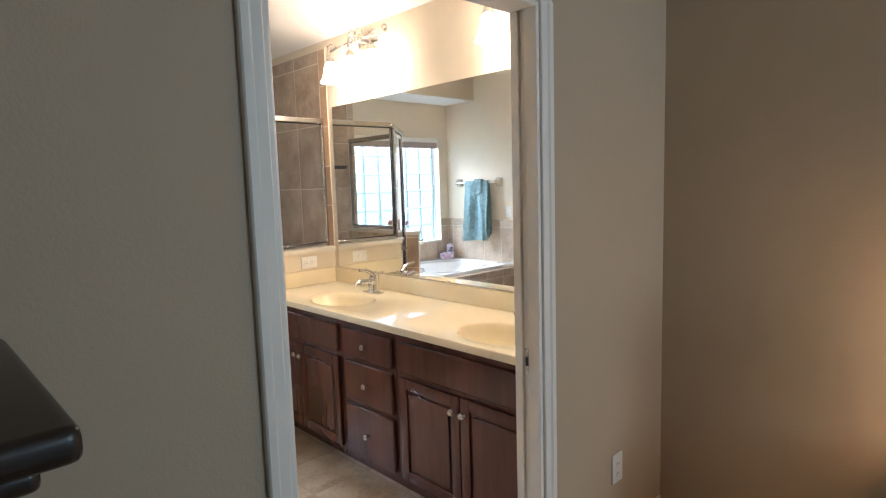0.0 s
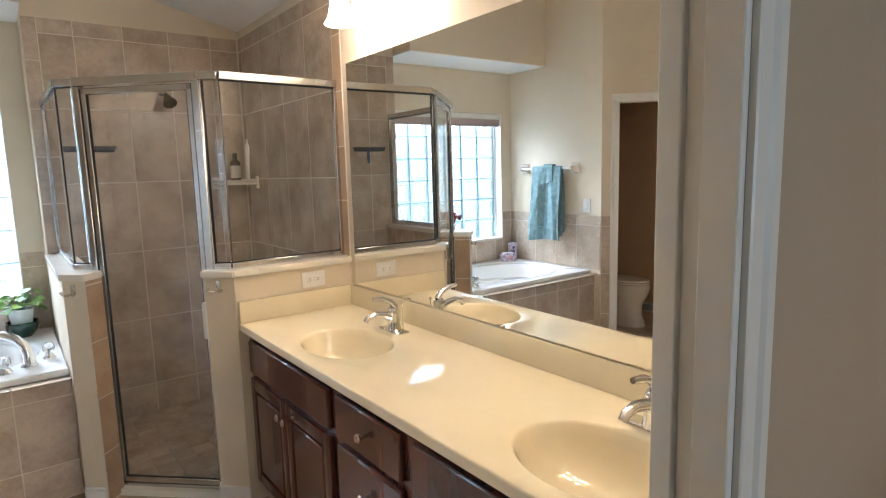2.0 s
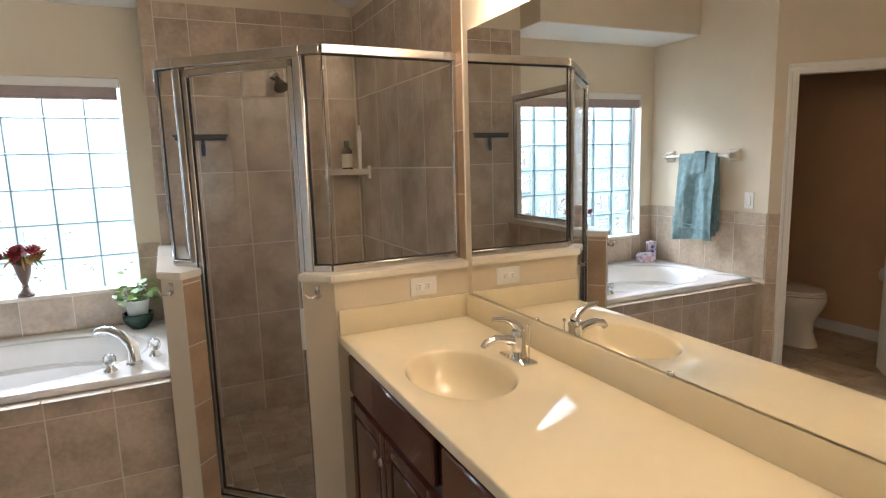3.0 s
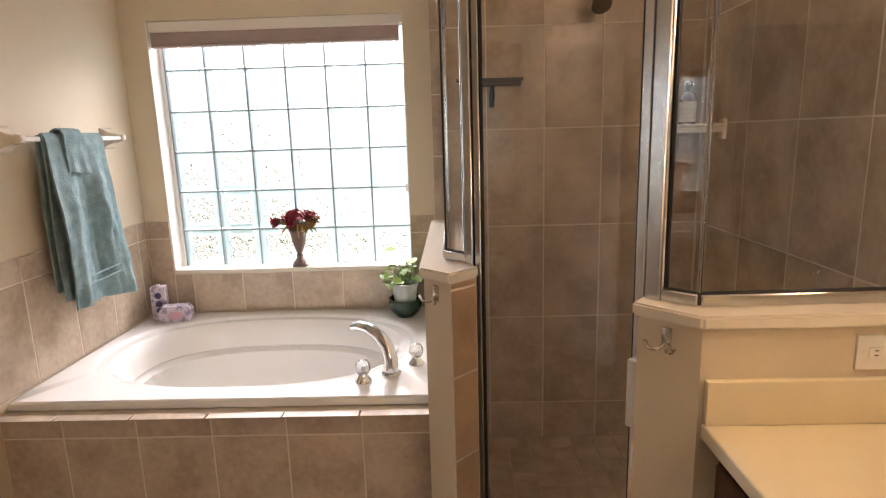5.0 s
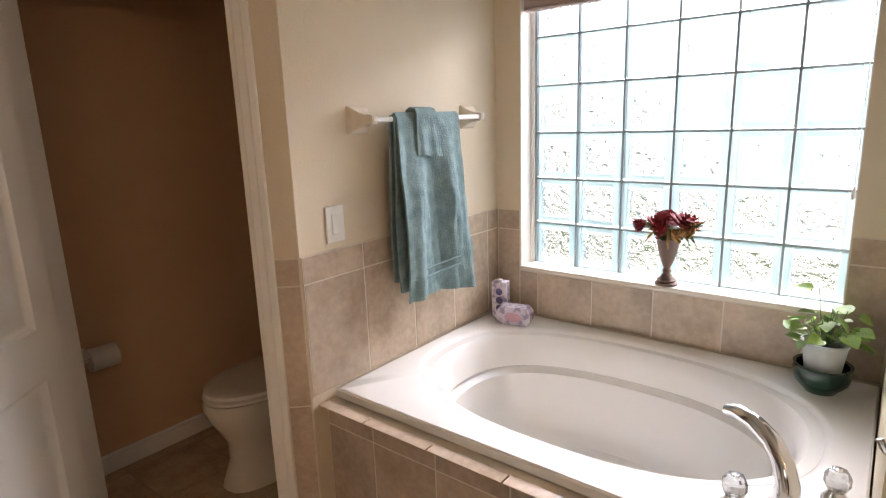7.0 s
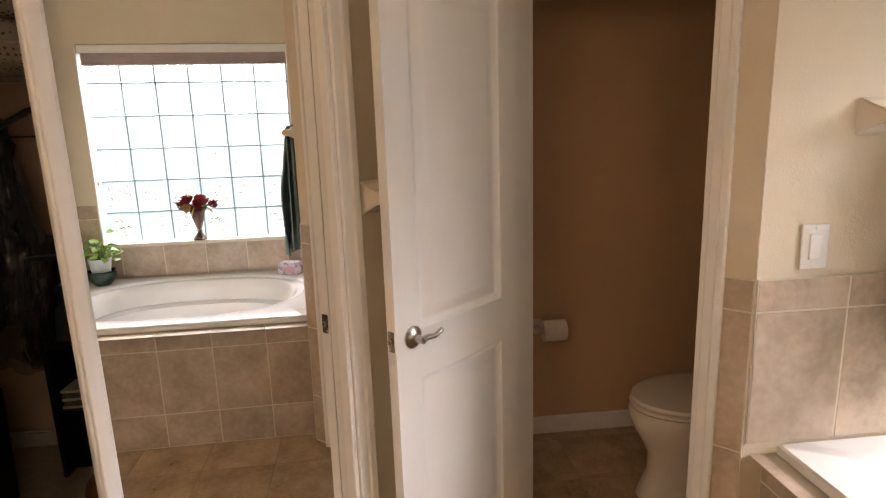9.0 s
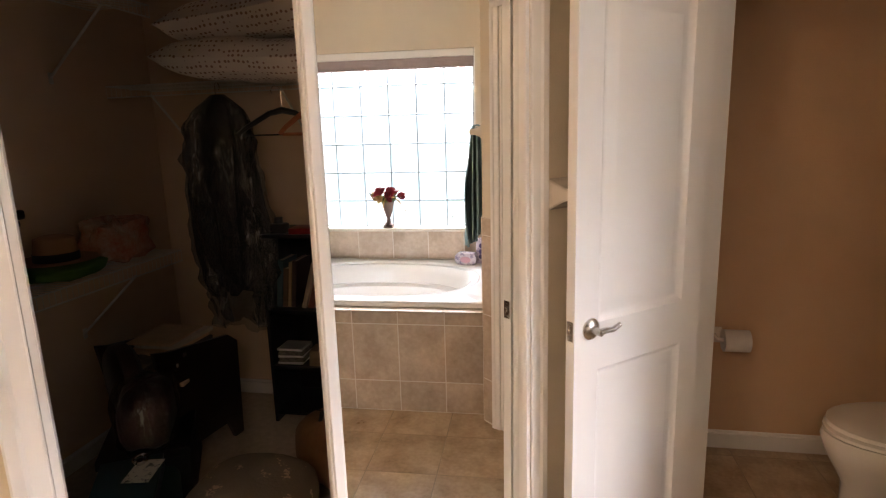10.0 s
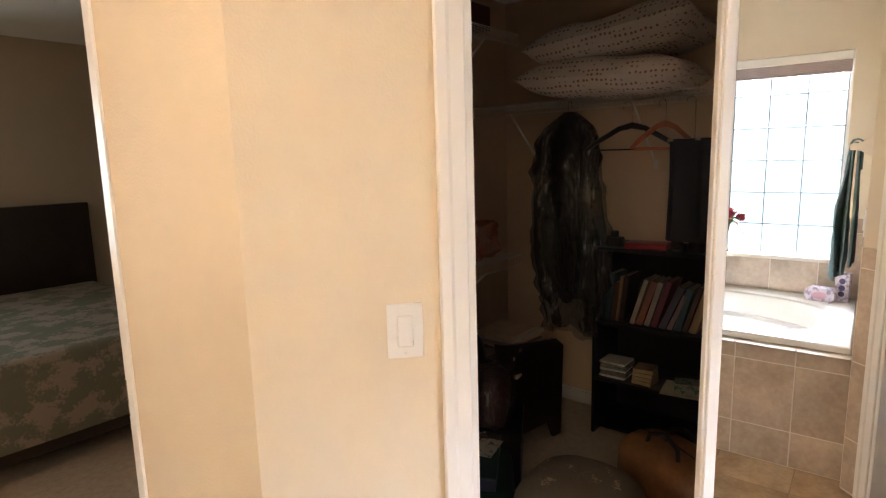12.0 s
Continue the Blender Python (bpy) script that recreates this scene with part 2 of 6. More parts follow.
# ---- structure ----
def build_walls():
    w = "wall"
    solid("wall_east", [((XE, YD1, 0), (XE + 0.12, YS + 0.12, 2.6))], PAINT, "warm beige painted bathroom wall behind the vanity", w, "structure")
    plan("wall_shower", [(1.0, YN + 0.2), (1.0, YS), (XE, YS), (XE, YS + 0.12), (1.12, YS + 0.12), (1.12, YN + 0.2)], 0, 3.4, PAINT, "beige painted wall behind the tiled shower", w)
    solid("wall_window", [((XW, YN, 0), (WX0, YN + 0.2, 2.5)), ((WX1, YN, 0), (1.0, YN + 0.2, 2.5)), ((WX0, YN, 0), (WX1, YN + 0.2, WZ0 - 0.02)), ((WX0, YN, WZ1), (WX1, YN + 0.2, 2.5))],
          PAINT, "beige painted wall round the glass block window", w, "structure")
    solid("wall_towel", [((XW - 0.12, 3.887, 0), (XW, YN + 0.2, 3.4))], PAINT, "beige painted wall with a towel bar", w, "structure")
    solid("wall_toilet", [((0, -0.11, 0), (WCO0, 0, 3.6)), ((WCO1, -0.11, 0), (0.908, 0, 3.6)), ((WCO0, -0.11, DOOR_H), (WCO1, 0, 3.6))], PAINT,
          "beige painted wall with the toilet room doorway", w, "structure", m=WC)
    solid("wall_closet", [((-0.486, 0, 0), (CLO0, 0.11, 3.6)), ((CLO1, 0, 0), (1.874, 0.11, 3.6)), ((CLO0, 0, DOOR_H), (CLO1, 0.11, 3.6))], PAINT,
          "beige painted wall with the closet opening", w, "structure", m=CL)
    plan("wall_return", [(0.44, YD1), (0.615, YD1), (0.556, 1.655), (0.44, 1.655)], 0, 3.6, PAINT, "short beige painted wall beside the bedroom door", w)
    solid("wall_bedroom_door", [((-0.34, YD0 + 0.006, 0), (DX0, YD1, 3.4)), ((DX1, YD0 + 0.006, 0), (XE + 0.3, YD1, 3.4)), ((DX0, YD0 + 0.006, DOOR_H), (DX1, YD1, 3.4))],
          PAINT, "beige painted wall with the bedroom doorway", w, "structure")
    solid("wall_bedroom_face", [((-0.33, YD0 - 0.004, 0), (DX0, YD0 + 0.004, 2.6)), ((-0.338, 0.53, 0), (-0.33, YD0, 2.6)), ((-2.6, 0.53, 0), (-0.338, 0.538, 2.6)), ((DX1, YD0 - 0.004, 0), (2.37, YD0 + 0.004, 2.6)), ((DX0, YD0 - 0.004, DOOR_H), (DX1, YD0 + 0.004, 2.6))],
          PAINT_BED, "greige painted bedroom wall round the bathroom door", w, "structure")
    solid("wall_bedroom_east", [((2.37, -2.6, 0), (2.49, YD0, 2.6))], PAINT_BED, "greige painted bedroom wall", w, "structure")
    solid("wall_bedroom_south", [((-2.72, -2.72, 0), (1.25, -2.6, 2.6)), ((2.2, -2.72, 0), (2.49, -2.6, 2.6)), ((1.25, -2.72, 0), (2.2, -2.6, 0.8)), ((1.25, -2.72, 2.1), (2.2, -2.6, 2.6))], PAINT_BED, "greige painted bedroom wall with a window", w, "structure")
    solid("wall_bedroom_west", [((-2.72, -2.6, 0), (-2.6, 0.53, 2.6))], PAINT_BED, "greige painted bedroom wall", w, "structure")
    solid("wall_closet_west", [((-2.07, 0.54, 0), (-1.95, 3.40, 2.6))], PAINT_CLOSET, "tan painted closet back wall", w, "structure")
    solid("wall_closet_south", [((-1.95, 0.54, 0), (-0.34, 0.65, 2.6)), ((-0.45, 0.65, 0), (-0.34, YD1, 2.6))], PAINT_CLOSET, "tan painted closet side wall", w, "structure")
    solid("wall_closet_north", [((-1.95, 3.30, 0), (-1.19, 3.40, 2.6))], PAINT_CLOSET, "tan painted wall between closet and toilet room", w, "structure")
    solid("wall_wc_west", [((-1.795, 3.40, 0), (-1.675, 4.87, 2.6))], PAINT_WC, "beige toilet room wall, darkened to tan for its dim light", w, "structure")
    solid("wall_wc_north", [((-1.675, 4.75, 0), (XW - 0.12, 4.87, 2.6))], PAINT_WC, "beige wall behind the toilet, darkened to tan for its dim light", w, "structure")
    bm = bmesh.new()
    x0, x1, y0, y1 = -1.4, XE + 0.12, YD1, YN + 0.2
    vs = [bm.verts.new(p) for p in ((x0, y0, ceil_z(x0)), (x1, y0, ceil_z(x1)), (x1, y1, ceil_z(x1)), (x0, y1, ceil_z(x0)),
                                    (x0, y0, ceil_z(x0) + 0.12), (x1, y0, ceil_z(x1) + 0.12), (x1, y1, ceil_z(x1) + 0.12), (x0, y1, ceil_z(x0) + 0.12))]
    for f in ((0, 1, 2, 3), (4, 7, 6, 5), (0, 4, 5, 1), (1, 5, 6, 2), (2, 6, 7, 3), (3, 7, 4, 0)):
        bm.faces.new([vs[i] for i in f])
    tagged(new("ceiling", finish(bm, "ceiling", CEIL)), "off-white sloped bathroom ceiling", "ceiling", "", "structure")
    solid("ceiling_soffit", [((XW, 4.53, 2.43), (1.0, YN, 3.4))], PAINT, "beige painted soffit over the bathtub alcove", "ceiling", "structure")
    # thin ceiling-white sheet, added to carry window light the beige soffit lacks below
    solid("ceiling_alcove", [((XW, 4.531, 2.424), (1.0, YN, 2.43))], CEIL, "off-white underside of the soffit over the bathtub", "ceiling", "structure")
    plan("ceiling_closet", [(-1.95, 0.65), (-0.45, 0.65), (-0.45, 1.2), (0.48, 1.2), (0.48, 1.66), (-1.19, 3.25), (-1.19, 3.30), (-1.95, 3.30)], 2.44, 2.5, CEIL, "off-white closet ceiling", "ceiling")
    plan("ceiling_wc", [(-1.675, 3.40), (-1.20, 3.40), (-0.60, 3.92), (-0.58, 4.75), (-1.675, 4.75)], 2.44, 2.5, CEIL, "off-white toilet room ceiling", "ceiling")
    solid("ceiling_bedroom", [((-2.6, -2.6, 2.5), (2.37, YD0 - 0.004, 2.6))], CEIL, "off-white bedroom ceiling", "ceiling", "structure")
    plan("floor", [(-1.8, 3.0), (-1.3, 3.0), (0.6, 1.05), (XE + 0.1, 1.05), (XE + 0.1, YN + 0.1), (-1.8, YN + 0.1)], -0.1, -0.0012, FLOOR_GROUT, "beige ceramic tile floor with tan grout", "floor")
    plan("floor_closet", [(-2.0, 0.6), (-0.40, 0.6), (-0.40, 1.15), (0.5, 1.15), (0.5, 1.64), (-1.17, 3.22), (-1.17, 3.33), (-2.0, 3.33)], -0.1, 0.004, CARPET, "beige closet carpet", "floor")
    solid("floor_bedroom", [((-2.6, -2.6, -0.1), (2.37, 1.046, 0.002))], CARPET, "beige bedroom carpet", "floor", "structure")
    solid("ground", [((-300, YN + 0.2, -0.4), (300, 300, -0.3))], mat("lawn", (0.09, 0.14, 0.04), 0.9, col2=(0.05, 0.09, 0.02), scale=2), "green garden ground outside the window", "ground", "structure")


build_walls()


# ---- trim: casings, jambs, baseboards ----
def casing(name, m, x0, x1, h, side, label, w=0.062, kind="structure"):
    """A moulded door casing round an opening from x0 to x1 on the face y=0; side: -1 or 1, the way it stands out."""
    t = thing(name, m, label, "door casing", "", kind)
    s = side

    prof = ((0.0, 0.0), (0.0, 0.008), (0.06, 0.010), (0.5, 0.0115), (0.62, 0.0165), (0.93, 0.0175), (1.0, 0.014), (1.0, 0.0))

    def leg(a, b, nm, z0, z1, flat):
        bm = bmesh.new()
        if flat:
            ends = [[bm.verts.new((x, s * d, h + w * u)) for u, d in prof] for x in (x0 - w, x1 + w)]
        else:
            ends = [[bm.verts.new((a + (b - a) * u, s * d, z)) for u, d in prof] for z in (z0, z1)]
        for p, q in zip(ends[0], ends[0][1:] + ends[0][:1]):
            i, j = ends[0].index(p), ends[0].index(q)
            bm.faces.new((p, q, ends[1][j], ends[1][i]))
        bm.faces.new(ends[0][::-1])
        bm.faces.new(ends[1])
        part(nm, bm, TRIM, t, "", False)
    leg(x0, x0 - w, "side_casing", 0, h, False)
    leg(x1, x1 + w, "side_casing", 0, h, False)
    leg(0, 1, "head_casing", h, h + w, True)
    return t


def jamb(name, m, x0, x1, h, y0, y1, label):
    t = thing(name, m, label, "door jamb", "", "structure")
    part("jamb", B(((x0, y0, 0), (x0 + 0.016, y1, h), 0.002)), TRIM, t)
    part("jamb", B(((x1 - 0.016, y0, 0), (x1, y1, h), 0.002)), TRIM, t)
    part("head", B(((x0 + 0.016, y0, h - 0.016), (x1 - 0.016, y1, h), 0.002)), TRIM, t)
    return t


casing("door_casing_1", pose(0, YD0 - 0.004, 0), DX0, DX1, DOOR_H, -1, "white moulded casing round the bedroom side of the doorway", 0.054)
casing("door_casing_2", pose(0, YD1, 0), 0.620, DX1, DOOR_H, 1, "white moulded casing round the bathroom side of the doorway")
casing("door_casing_3", WC, WCO0, WCO1, DOOR_H, 1, "white moulded casing round the toilet room doorway", 0.05)
casing("door_casing_4", CL, CLO0, CLO1, DOOR_H, -1, "white moulded casing round the closet opening")
_j = thing("door_jamb_1", Matrix(), "white pocket door jamb with a slot and a metal strike plate", "door jamb", "", "structure")
for _y0, _y1, _d in ((YD0 - 0.004, 1.142, 0.016), (1.142, 1.168, 0.006), (1.168, YD1, 0.016)):
    part("jamb", B(((DX1 - _d, _y0, 0), (DX1, _y1, DOOR_H), 0.002)), TRIM, _j)
part("jamb", B(((DX0, YD0 - 0.004, 0), (DX0 + 0.016, YD1, DOOR_H), 0.002)), TRIM, _j)
part("door_stop", B(((DX0 + 0.016, 1.146, 0), (0.610, YD1 - 0.001, DOOR_H - 0.016), 0.002)), TRIM, _j)
part("head", B(((DX0 + 0.016, YD0 - 0.004, DOOR_H - 0.016), (DX1 - 0.016, YD1, DOOR_H), 0.002)), TRIM, _j)
part("strike_plate", B(((DX1 - 0.0085, 1.144, 0.855), (DX1 - 0.006, 1.166, 0.945), 0.001)), NICKEL, _j, "satin metal strike plate")
part("strike_hole", B(((DX1 - 0.0095, 1.15, 0.885), (DX1 - 0.0085, 1.16, 0.915))), BLACK, _j)
_p = thing("pocket_door", Matrix(), "white pocket door slid back into the wall", "door")
part("door_edge", B(((DX0 - 0.01, 1.105, 0.01), (DX0 + 0.024, 1.14, 2.03), 0.002)), TRIM, _p)
part("edge_pull", B(((DX0 + 0.024, 1.112, 0.86), (DX0 + 0.026, 1.133, 0.96), 0.0005)), NICKEL, _p, "dark metal edge pull")
_j = jamb("door_jamb_2", WC, WCO0, WCO1, DOOR_H, -0.11, 0.0, "white toilet room door jamb")
part("strike_plate", B(((WCO0 + 0.016, -0.07, 0.89), (WCO0 + 0.018, -0.03, 0.98), 0.0005)), NICKEL, _j, "satin metal strike plate")
jamb("door_jamb_3", CL, CLO0, CLO1, DOOR_H, 0.0, 0.11, "white closet opening jamb")


def baseboard(name, m, x0, x1, side, label="white moulded baseboard"):
    bm = bmesh.new()
    s = side
    box(bm, (x0, 0, 0), (x1, s * 0.014, 0.075), 0.002)
    box(bm, (x0, 0, 0.075), (x1, s * 0.009, 0.09), 0.003)
    ob = new(name, finish(bm, name, TRIM, True))
    ob.matrix_world = m
    tagged(ob, label, "baseboard", "", "structure")


baseboard("baseboard_1", CL, -0.486, CLO0 - 0.064, -1)
baseboard("baseboard_2", CL, CLO1 + 0.064, 1.86, -1)
baseboard("baseboard_3", WC, 0.815, 0.90, 1)
baseboard("baseboard_4", pose(-1.675, 0, 0, 0, 0, 90), 3.41, 4.74, -1)
baseboard("baseboard_5", pose(0, YD0 - 0.004, 0), DX1 + 0.064, 2.36, -1)
baseboard("baseboard_6", pose(0, 4.75, 0), -1.66, -0.6, -1)
baseboard("baseboard_7", pose(0.615, YD1, 0, 0, 0, 97.4), 0.03, 0.455, -1)
baseboard("baseboard_8", pose(-1.95, 0, 0, 0, 0, 90), 0.66, 3.29, -1)
baseboard("baseboard_9", pose(0, 0.65, 0), -1.93, -0.46, 1)
baseboard("baseboard_10", pose(2.37, 0, 0, 0, 0, 90), -2.5, 1.03, 1)

# ---- window ----
def build_window():
    t = thing("window_1", Matrix(), "square window of thirty-six wavy glass blocks", "window", "", "structure")
    nx, nz = 6, 6
    px, pz = 0.1975, 0.199
    gx, gz = -0.312, WZ0 - 0.014
    y0, y1 = YN + 0.085, YN + 0.165
    bm = bmesh.new()
    for i in range(nx + 1):
        x = gx + i * px
        box(bm, (max(WX0, x - 0.004), y0 + 0.012, WZ0), (min(WX1, x + 0.004), y0 + 0.04, WZ1))
    part("mortar_upright", bm, MORTAR, t, "", False)
    bm = bmesh.new()
    for k in range(nz + 1):
        z = gz + k * pz
        box(bm, (WX0, y0 + 0.014, max(WZ0, z - 0.004)), (WX1, y0 + 0.038, min(WZ1, z + 0.004)))
    part("mortar_course", bm, MORTAR, t, "", False)
    bm = bmesh.new()
    hx, hz, rim = px / 2 - 0.004, pz / 2 - 0.004, 0.026
    for a, b in (((-hx, 0, -hz), (-hx + rim, 0.05, hz)), ((hx - rim, 0, -hz), (hx, 0.05, hz)), ((-hx + rim, 0, -hz), (hx - rim, 0.05, -hz + rim)), ((-hx + rim, 0, hz - rim), (hx - rim, 0.05, hz))):
        box(bm, a, b, 0.004, 1)
    me = finish(bm, "glass_block", BLOCK_RIM)
    bm = bmesh.new()
    box(bm, (-hx + rim, 0.006, -hz + rim), (hx - rim, 0.03, hz - rim))
    pane = finish(bm, "wavy_pane", BLOCK_GLASS)
    for i in range(nx):
        for k in range(nz):
            ob = new("glass_block", me)
            ob.location = (gx + (i + 0.5) * px, y0 + 0.01, gz + (k + 0.5) * pz)
            ob.parent = t
            ob.visible_shadow = False
            face = new("wavy_pane", pane)
            face.parent = ob
            face.visible_shadow = False
    part("window_sill", B(((WX0, YN - 0.012, WZ0 - 0.02), (WX1, YN + 0.2, WZ0), 0.004)), CAPM, t, "white window sill")
    part("reveal", B(((WX0, YN + 0.001, WZ0), (WX0 + 0.004, y0, WZ1)), ((WX0, y0, WZ0), (gx - 0.004, y0 + 0.1, WZ1))), TRIM, t, "", False)
    part("reveal", B(((WX1 - 0.004, YN + 0.001, WZ0), (WX1, y0 + 0.1, WZ1))), TRIM, t, "", False)
    s = thing("window_shade", Matrix(), "mauve pleated window shade drawn up in a white head rail", "window shade")
    part("head_rail", B(((WX0 + 0.006, YN + 0.01, WZ1 - 0.05), (WX1 - 0.006, YN + 0.055, WZ1 - 0.001), 0.004)), TRIM, s)
    fabric = mat("mauve_shade_fabric", (0.46, 0.37, 0.35), 0.9, scale=20, bump=0.2, bscale=200)
    for k in range(6):
        z = WZ1 - 0.051 - k * 0.009
        part("pleat", B(((WX0 + 0.012, YN + 0.014, z - 0.0089), (WX1 - 0.022, YN + 0.05, z), 0.0012)), fabric, s, "mauve fabric pleat")
    part("bottom_rail", B(((WX0 + 0.012, YN + 0.012, WZ1 - 0.118), (WX1 - 0.022, YN + 0.052, WZ1 - 0.106), 0.003)), fabric, s)
    bm = bmesh.new()
    for k in range(64):
        lathe(bm, [(0, 0.0032), (0.0032, 0), (0, -0.0032)], pose(WX1 - 0.012, YN + 0.03, WZ1 - 0.05 - 0.0115 * k), 6)
    tube(bm, [(WX1 - 0.012, YN + 0.03, WZ1 - 0.05), (WX1 - 0.012, YN + 0.03, WZ1 - 0.79)], 0.0009, 5)
    part("bead_chain", bm, WHITE, s, "thin white bead chain")
    bm = bmesh.new()
    lathe(bm, [(0, 0.012), (0.004, 0.010), (0.007, -0.02), (0.005, -0.03), (0, -0.032)], pose(WX1 - 0.012, YN + 0.03, WZ1 - 0.80), 10)
    part("chain_pull", bm, WHITE, s)
    # bright garden haze outside
    bm = bmesh.new()
    vs = [bm.verts.new(p) for p in ((-5.0, 8.7, -0.6), (5.5, 8.7, -0.6), (5.5, 8.7, 5.2), (-5.0, 8.7, 5.2))]
    bm.faces.new(vs)
    m = bpy.data.materials.new("bright_garden")
    m.use_nodes = True
    n, l = m.node_tree.nodes, m.node_tree.links
    n.remove(n["Principled BSDF"])
    em = n.new("ShaderNodeEmission")
    geo = n.new("ShaderNodeNewGeometry")
    sp = n.new("ShaderNodeSeparateXYZ")
    l.new(geo.outputs["Position"], sp.inputs[0])
    nz1 = n.new("ShaderNodeTexNoise")
    nz1.inputs["Scale"].default_value, nz1.inputs["Detail"].default_value = 5.0, 6.0
    l.new(geo.outputs["Position"], nz1.inputs["Vector"])
    nz1.inputs["Scale"].default_value = 3.0
    ad = n.new("ShaderNodeMath")
    ad.operation = 'MULTIPLY_ADD'
    ad.inputs[1].default_value = 0.018
    l.new(sp.outputs[2], ad.inputs[0])
    l.new(nz1.outputs[0], ad.inputs[2])
    rp = n.new("ShaderNodeValToRGB")
    e = rp.color_ramp.elements
    e[0].position, e[0].color = 0.45, (0.04, 0.05, 0.02, 1)
    e[1].position, e[1].color = 0.563, (0.95, 0.98, 1.0, 1)
    k = rp.color_ramp.elements.new(0.508)
    k.color = (0.10, 0.12, 0.055, 1)
    k = rp.color_ramp.elements.new(0.542)
    k.color = (0.19, 0.215, 0.21, 1)
    l.new(ad.outputs[0], rp.inputs[0])
    l.new(rp.outputs[0], em.inputs[0])
    em.inputs[1].default_value = DAY
    l.new(em.outputs[0], n["Material Output"].inputs[0])
    tagged(new("backdrop", finish(bm, "backdrop", m)), "bright overcast garden seen as a haze through the window", "backdrop", "", "structure")
    bm = bmesh.new()
    vs = [bm.verts.new(p) for p in ((1.0, -3.1, 0.6), (2.4, -3.1, 0.6), (2.4, -3.1, 2.4), (1.0, -3.1, 2.4))]
    bm.faces.new(vs)
    tagged(new("backdrop_2", finish(bm, "backdrop_2", mat("dim_daylight", (0, 0, 0), emit=(0.74, 0.95, 0.97), estr=3.2))), "dim daylight outside the bedroom window", "backdrop", "", "structure")


build_window()


# ---- vanity ----
VX, CX = 1.655, 1.615
VEND = 3.335


def raised_panel(parent, y0, y1, z0, z1, x, arch=0.05):
    """A frame-and-raised-panel cabinet door that faces -x, its back on the plane x."""
    t = 0.02
    d = part("cabinet_door", B(((x - 0.009, y0 + arch - 0.002, z0 + arch - 0.002), (x, y1 - arch + 0.002, z1 - arch + 0.002)),
                               ((x - 0.019, y0 + arch + 0.014, z0 + arch + 0.014), (x - 0.008, y1 - arch - 0.014, z1 - arch - 0.014), 0.0095)), CHERRY, parent)
    for p, q in ((y0, y0 + arch), (y1 - arch, y1)):
        part("stile", B(((x - t, p, z0), (x, q, z1), 0.004, 2)), CHERRY, d)
    for p, q in ((z0, z0 + arch), (z1 - arch, z1)):
        part("rail", B(((x - t, y0 + arch, p), (x, y1 - arch, q), 0.004, 2)), CHERRY, d)
    return d


def knob(parent, y, z):
    bm = bmesh.new()
    lathe(bm, [(0, 0), (0.006, 0), (0.0055, 0.012), (0.014, 0.018), (0.0155, 0.023), (0.012, 0.028), (0, 0.030)], pose(VX - 0.022, y, z, 0, -90, 0), 16)
    part("knob", bm, NICKEL, parent, "round brushed nickel knob")


def vanity_unit(y0, y1, style, label):
    t = thing("vanity_cabinet", Matrix(), label, "cabinet", "vanity cabinets")
    part("body", B(((VX, y0, 0.09), (VX + 0.02, y1, 0.822), 0.001), ((VX + 0.02, y0, 0.09), (XE - 0.005, y0 + 0.016, 0.822)), ((VX + 0.02, y1 - 0.016, 0.09), (XE - 0.005, y1, 0.822)),
                   ((VX + 0.02, y0 + 0.016, 0.09), (XE - 0.005, y1 - 0.016, 0.11))), CHERRY, t)
    part("toe_kick", B(((VX + 0.07, y0, 0.0), (XE - 0.01, y1, 0.09))), CHERRY, t)
    a, b = y0 + 0.028, y1 - 0.028
    if style == "drawers":
        for z0, z1 in ((0.635, 0.785), (0.405, 0.612), (0.115, 0.382)):
            d = part("drawer_front", B(((VX - 0.02, a, z0), (VX, b, z1), 0.006)), CHERRY, t)
            knob(d, (a + b) / 2, (z0 + z1) / 2)
    else:
        part("false_front", B(((VX - 0.02, a, 0.635), (VX, b, 0.785), 0.006)), CHERRY, t)
        mid = (a + b) / 2
        for p, q, k in ((a, mid - 0.004, mid - 0.03), (mid + 0.004, b, mid + 0.03)):
            d = raised_panel(t, p, q, 0.115, 0.612, VX)
            knob(d, k, 0.545)


vanity_unit(2.495, VEND, "doors", "dark cherry sink cabinet beside the shower half wall")
vanity_unit(2.045, 2.495, "drawers", "dark cherry cabinet with three drawers")
vanity_unit(1.205, 2.045, "doors", "dark cherry sink cabinet beside the bedroom door")


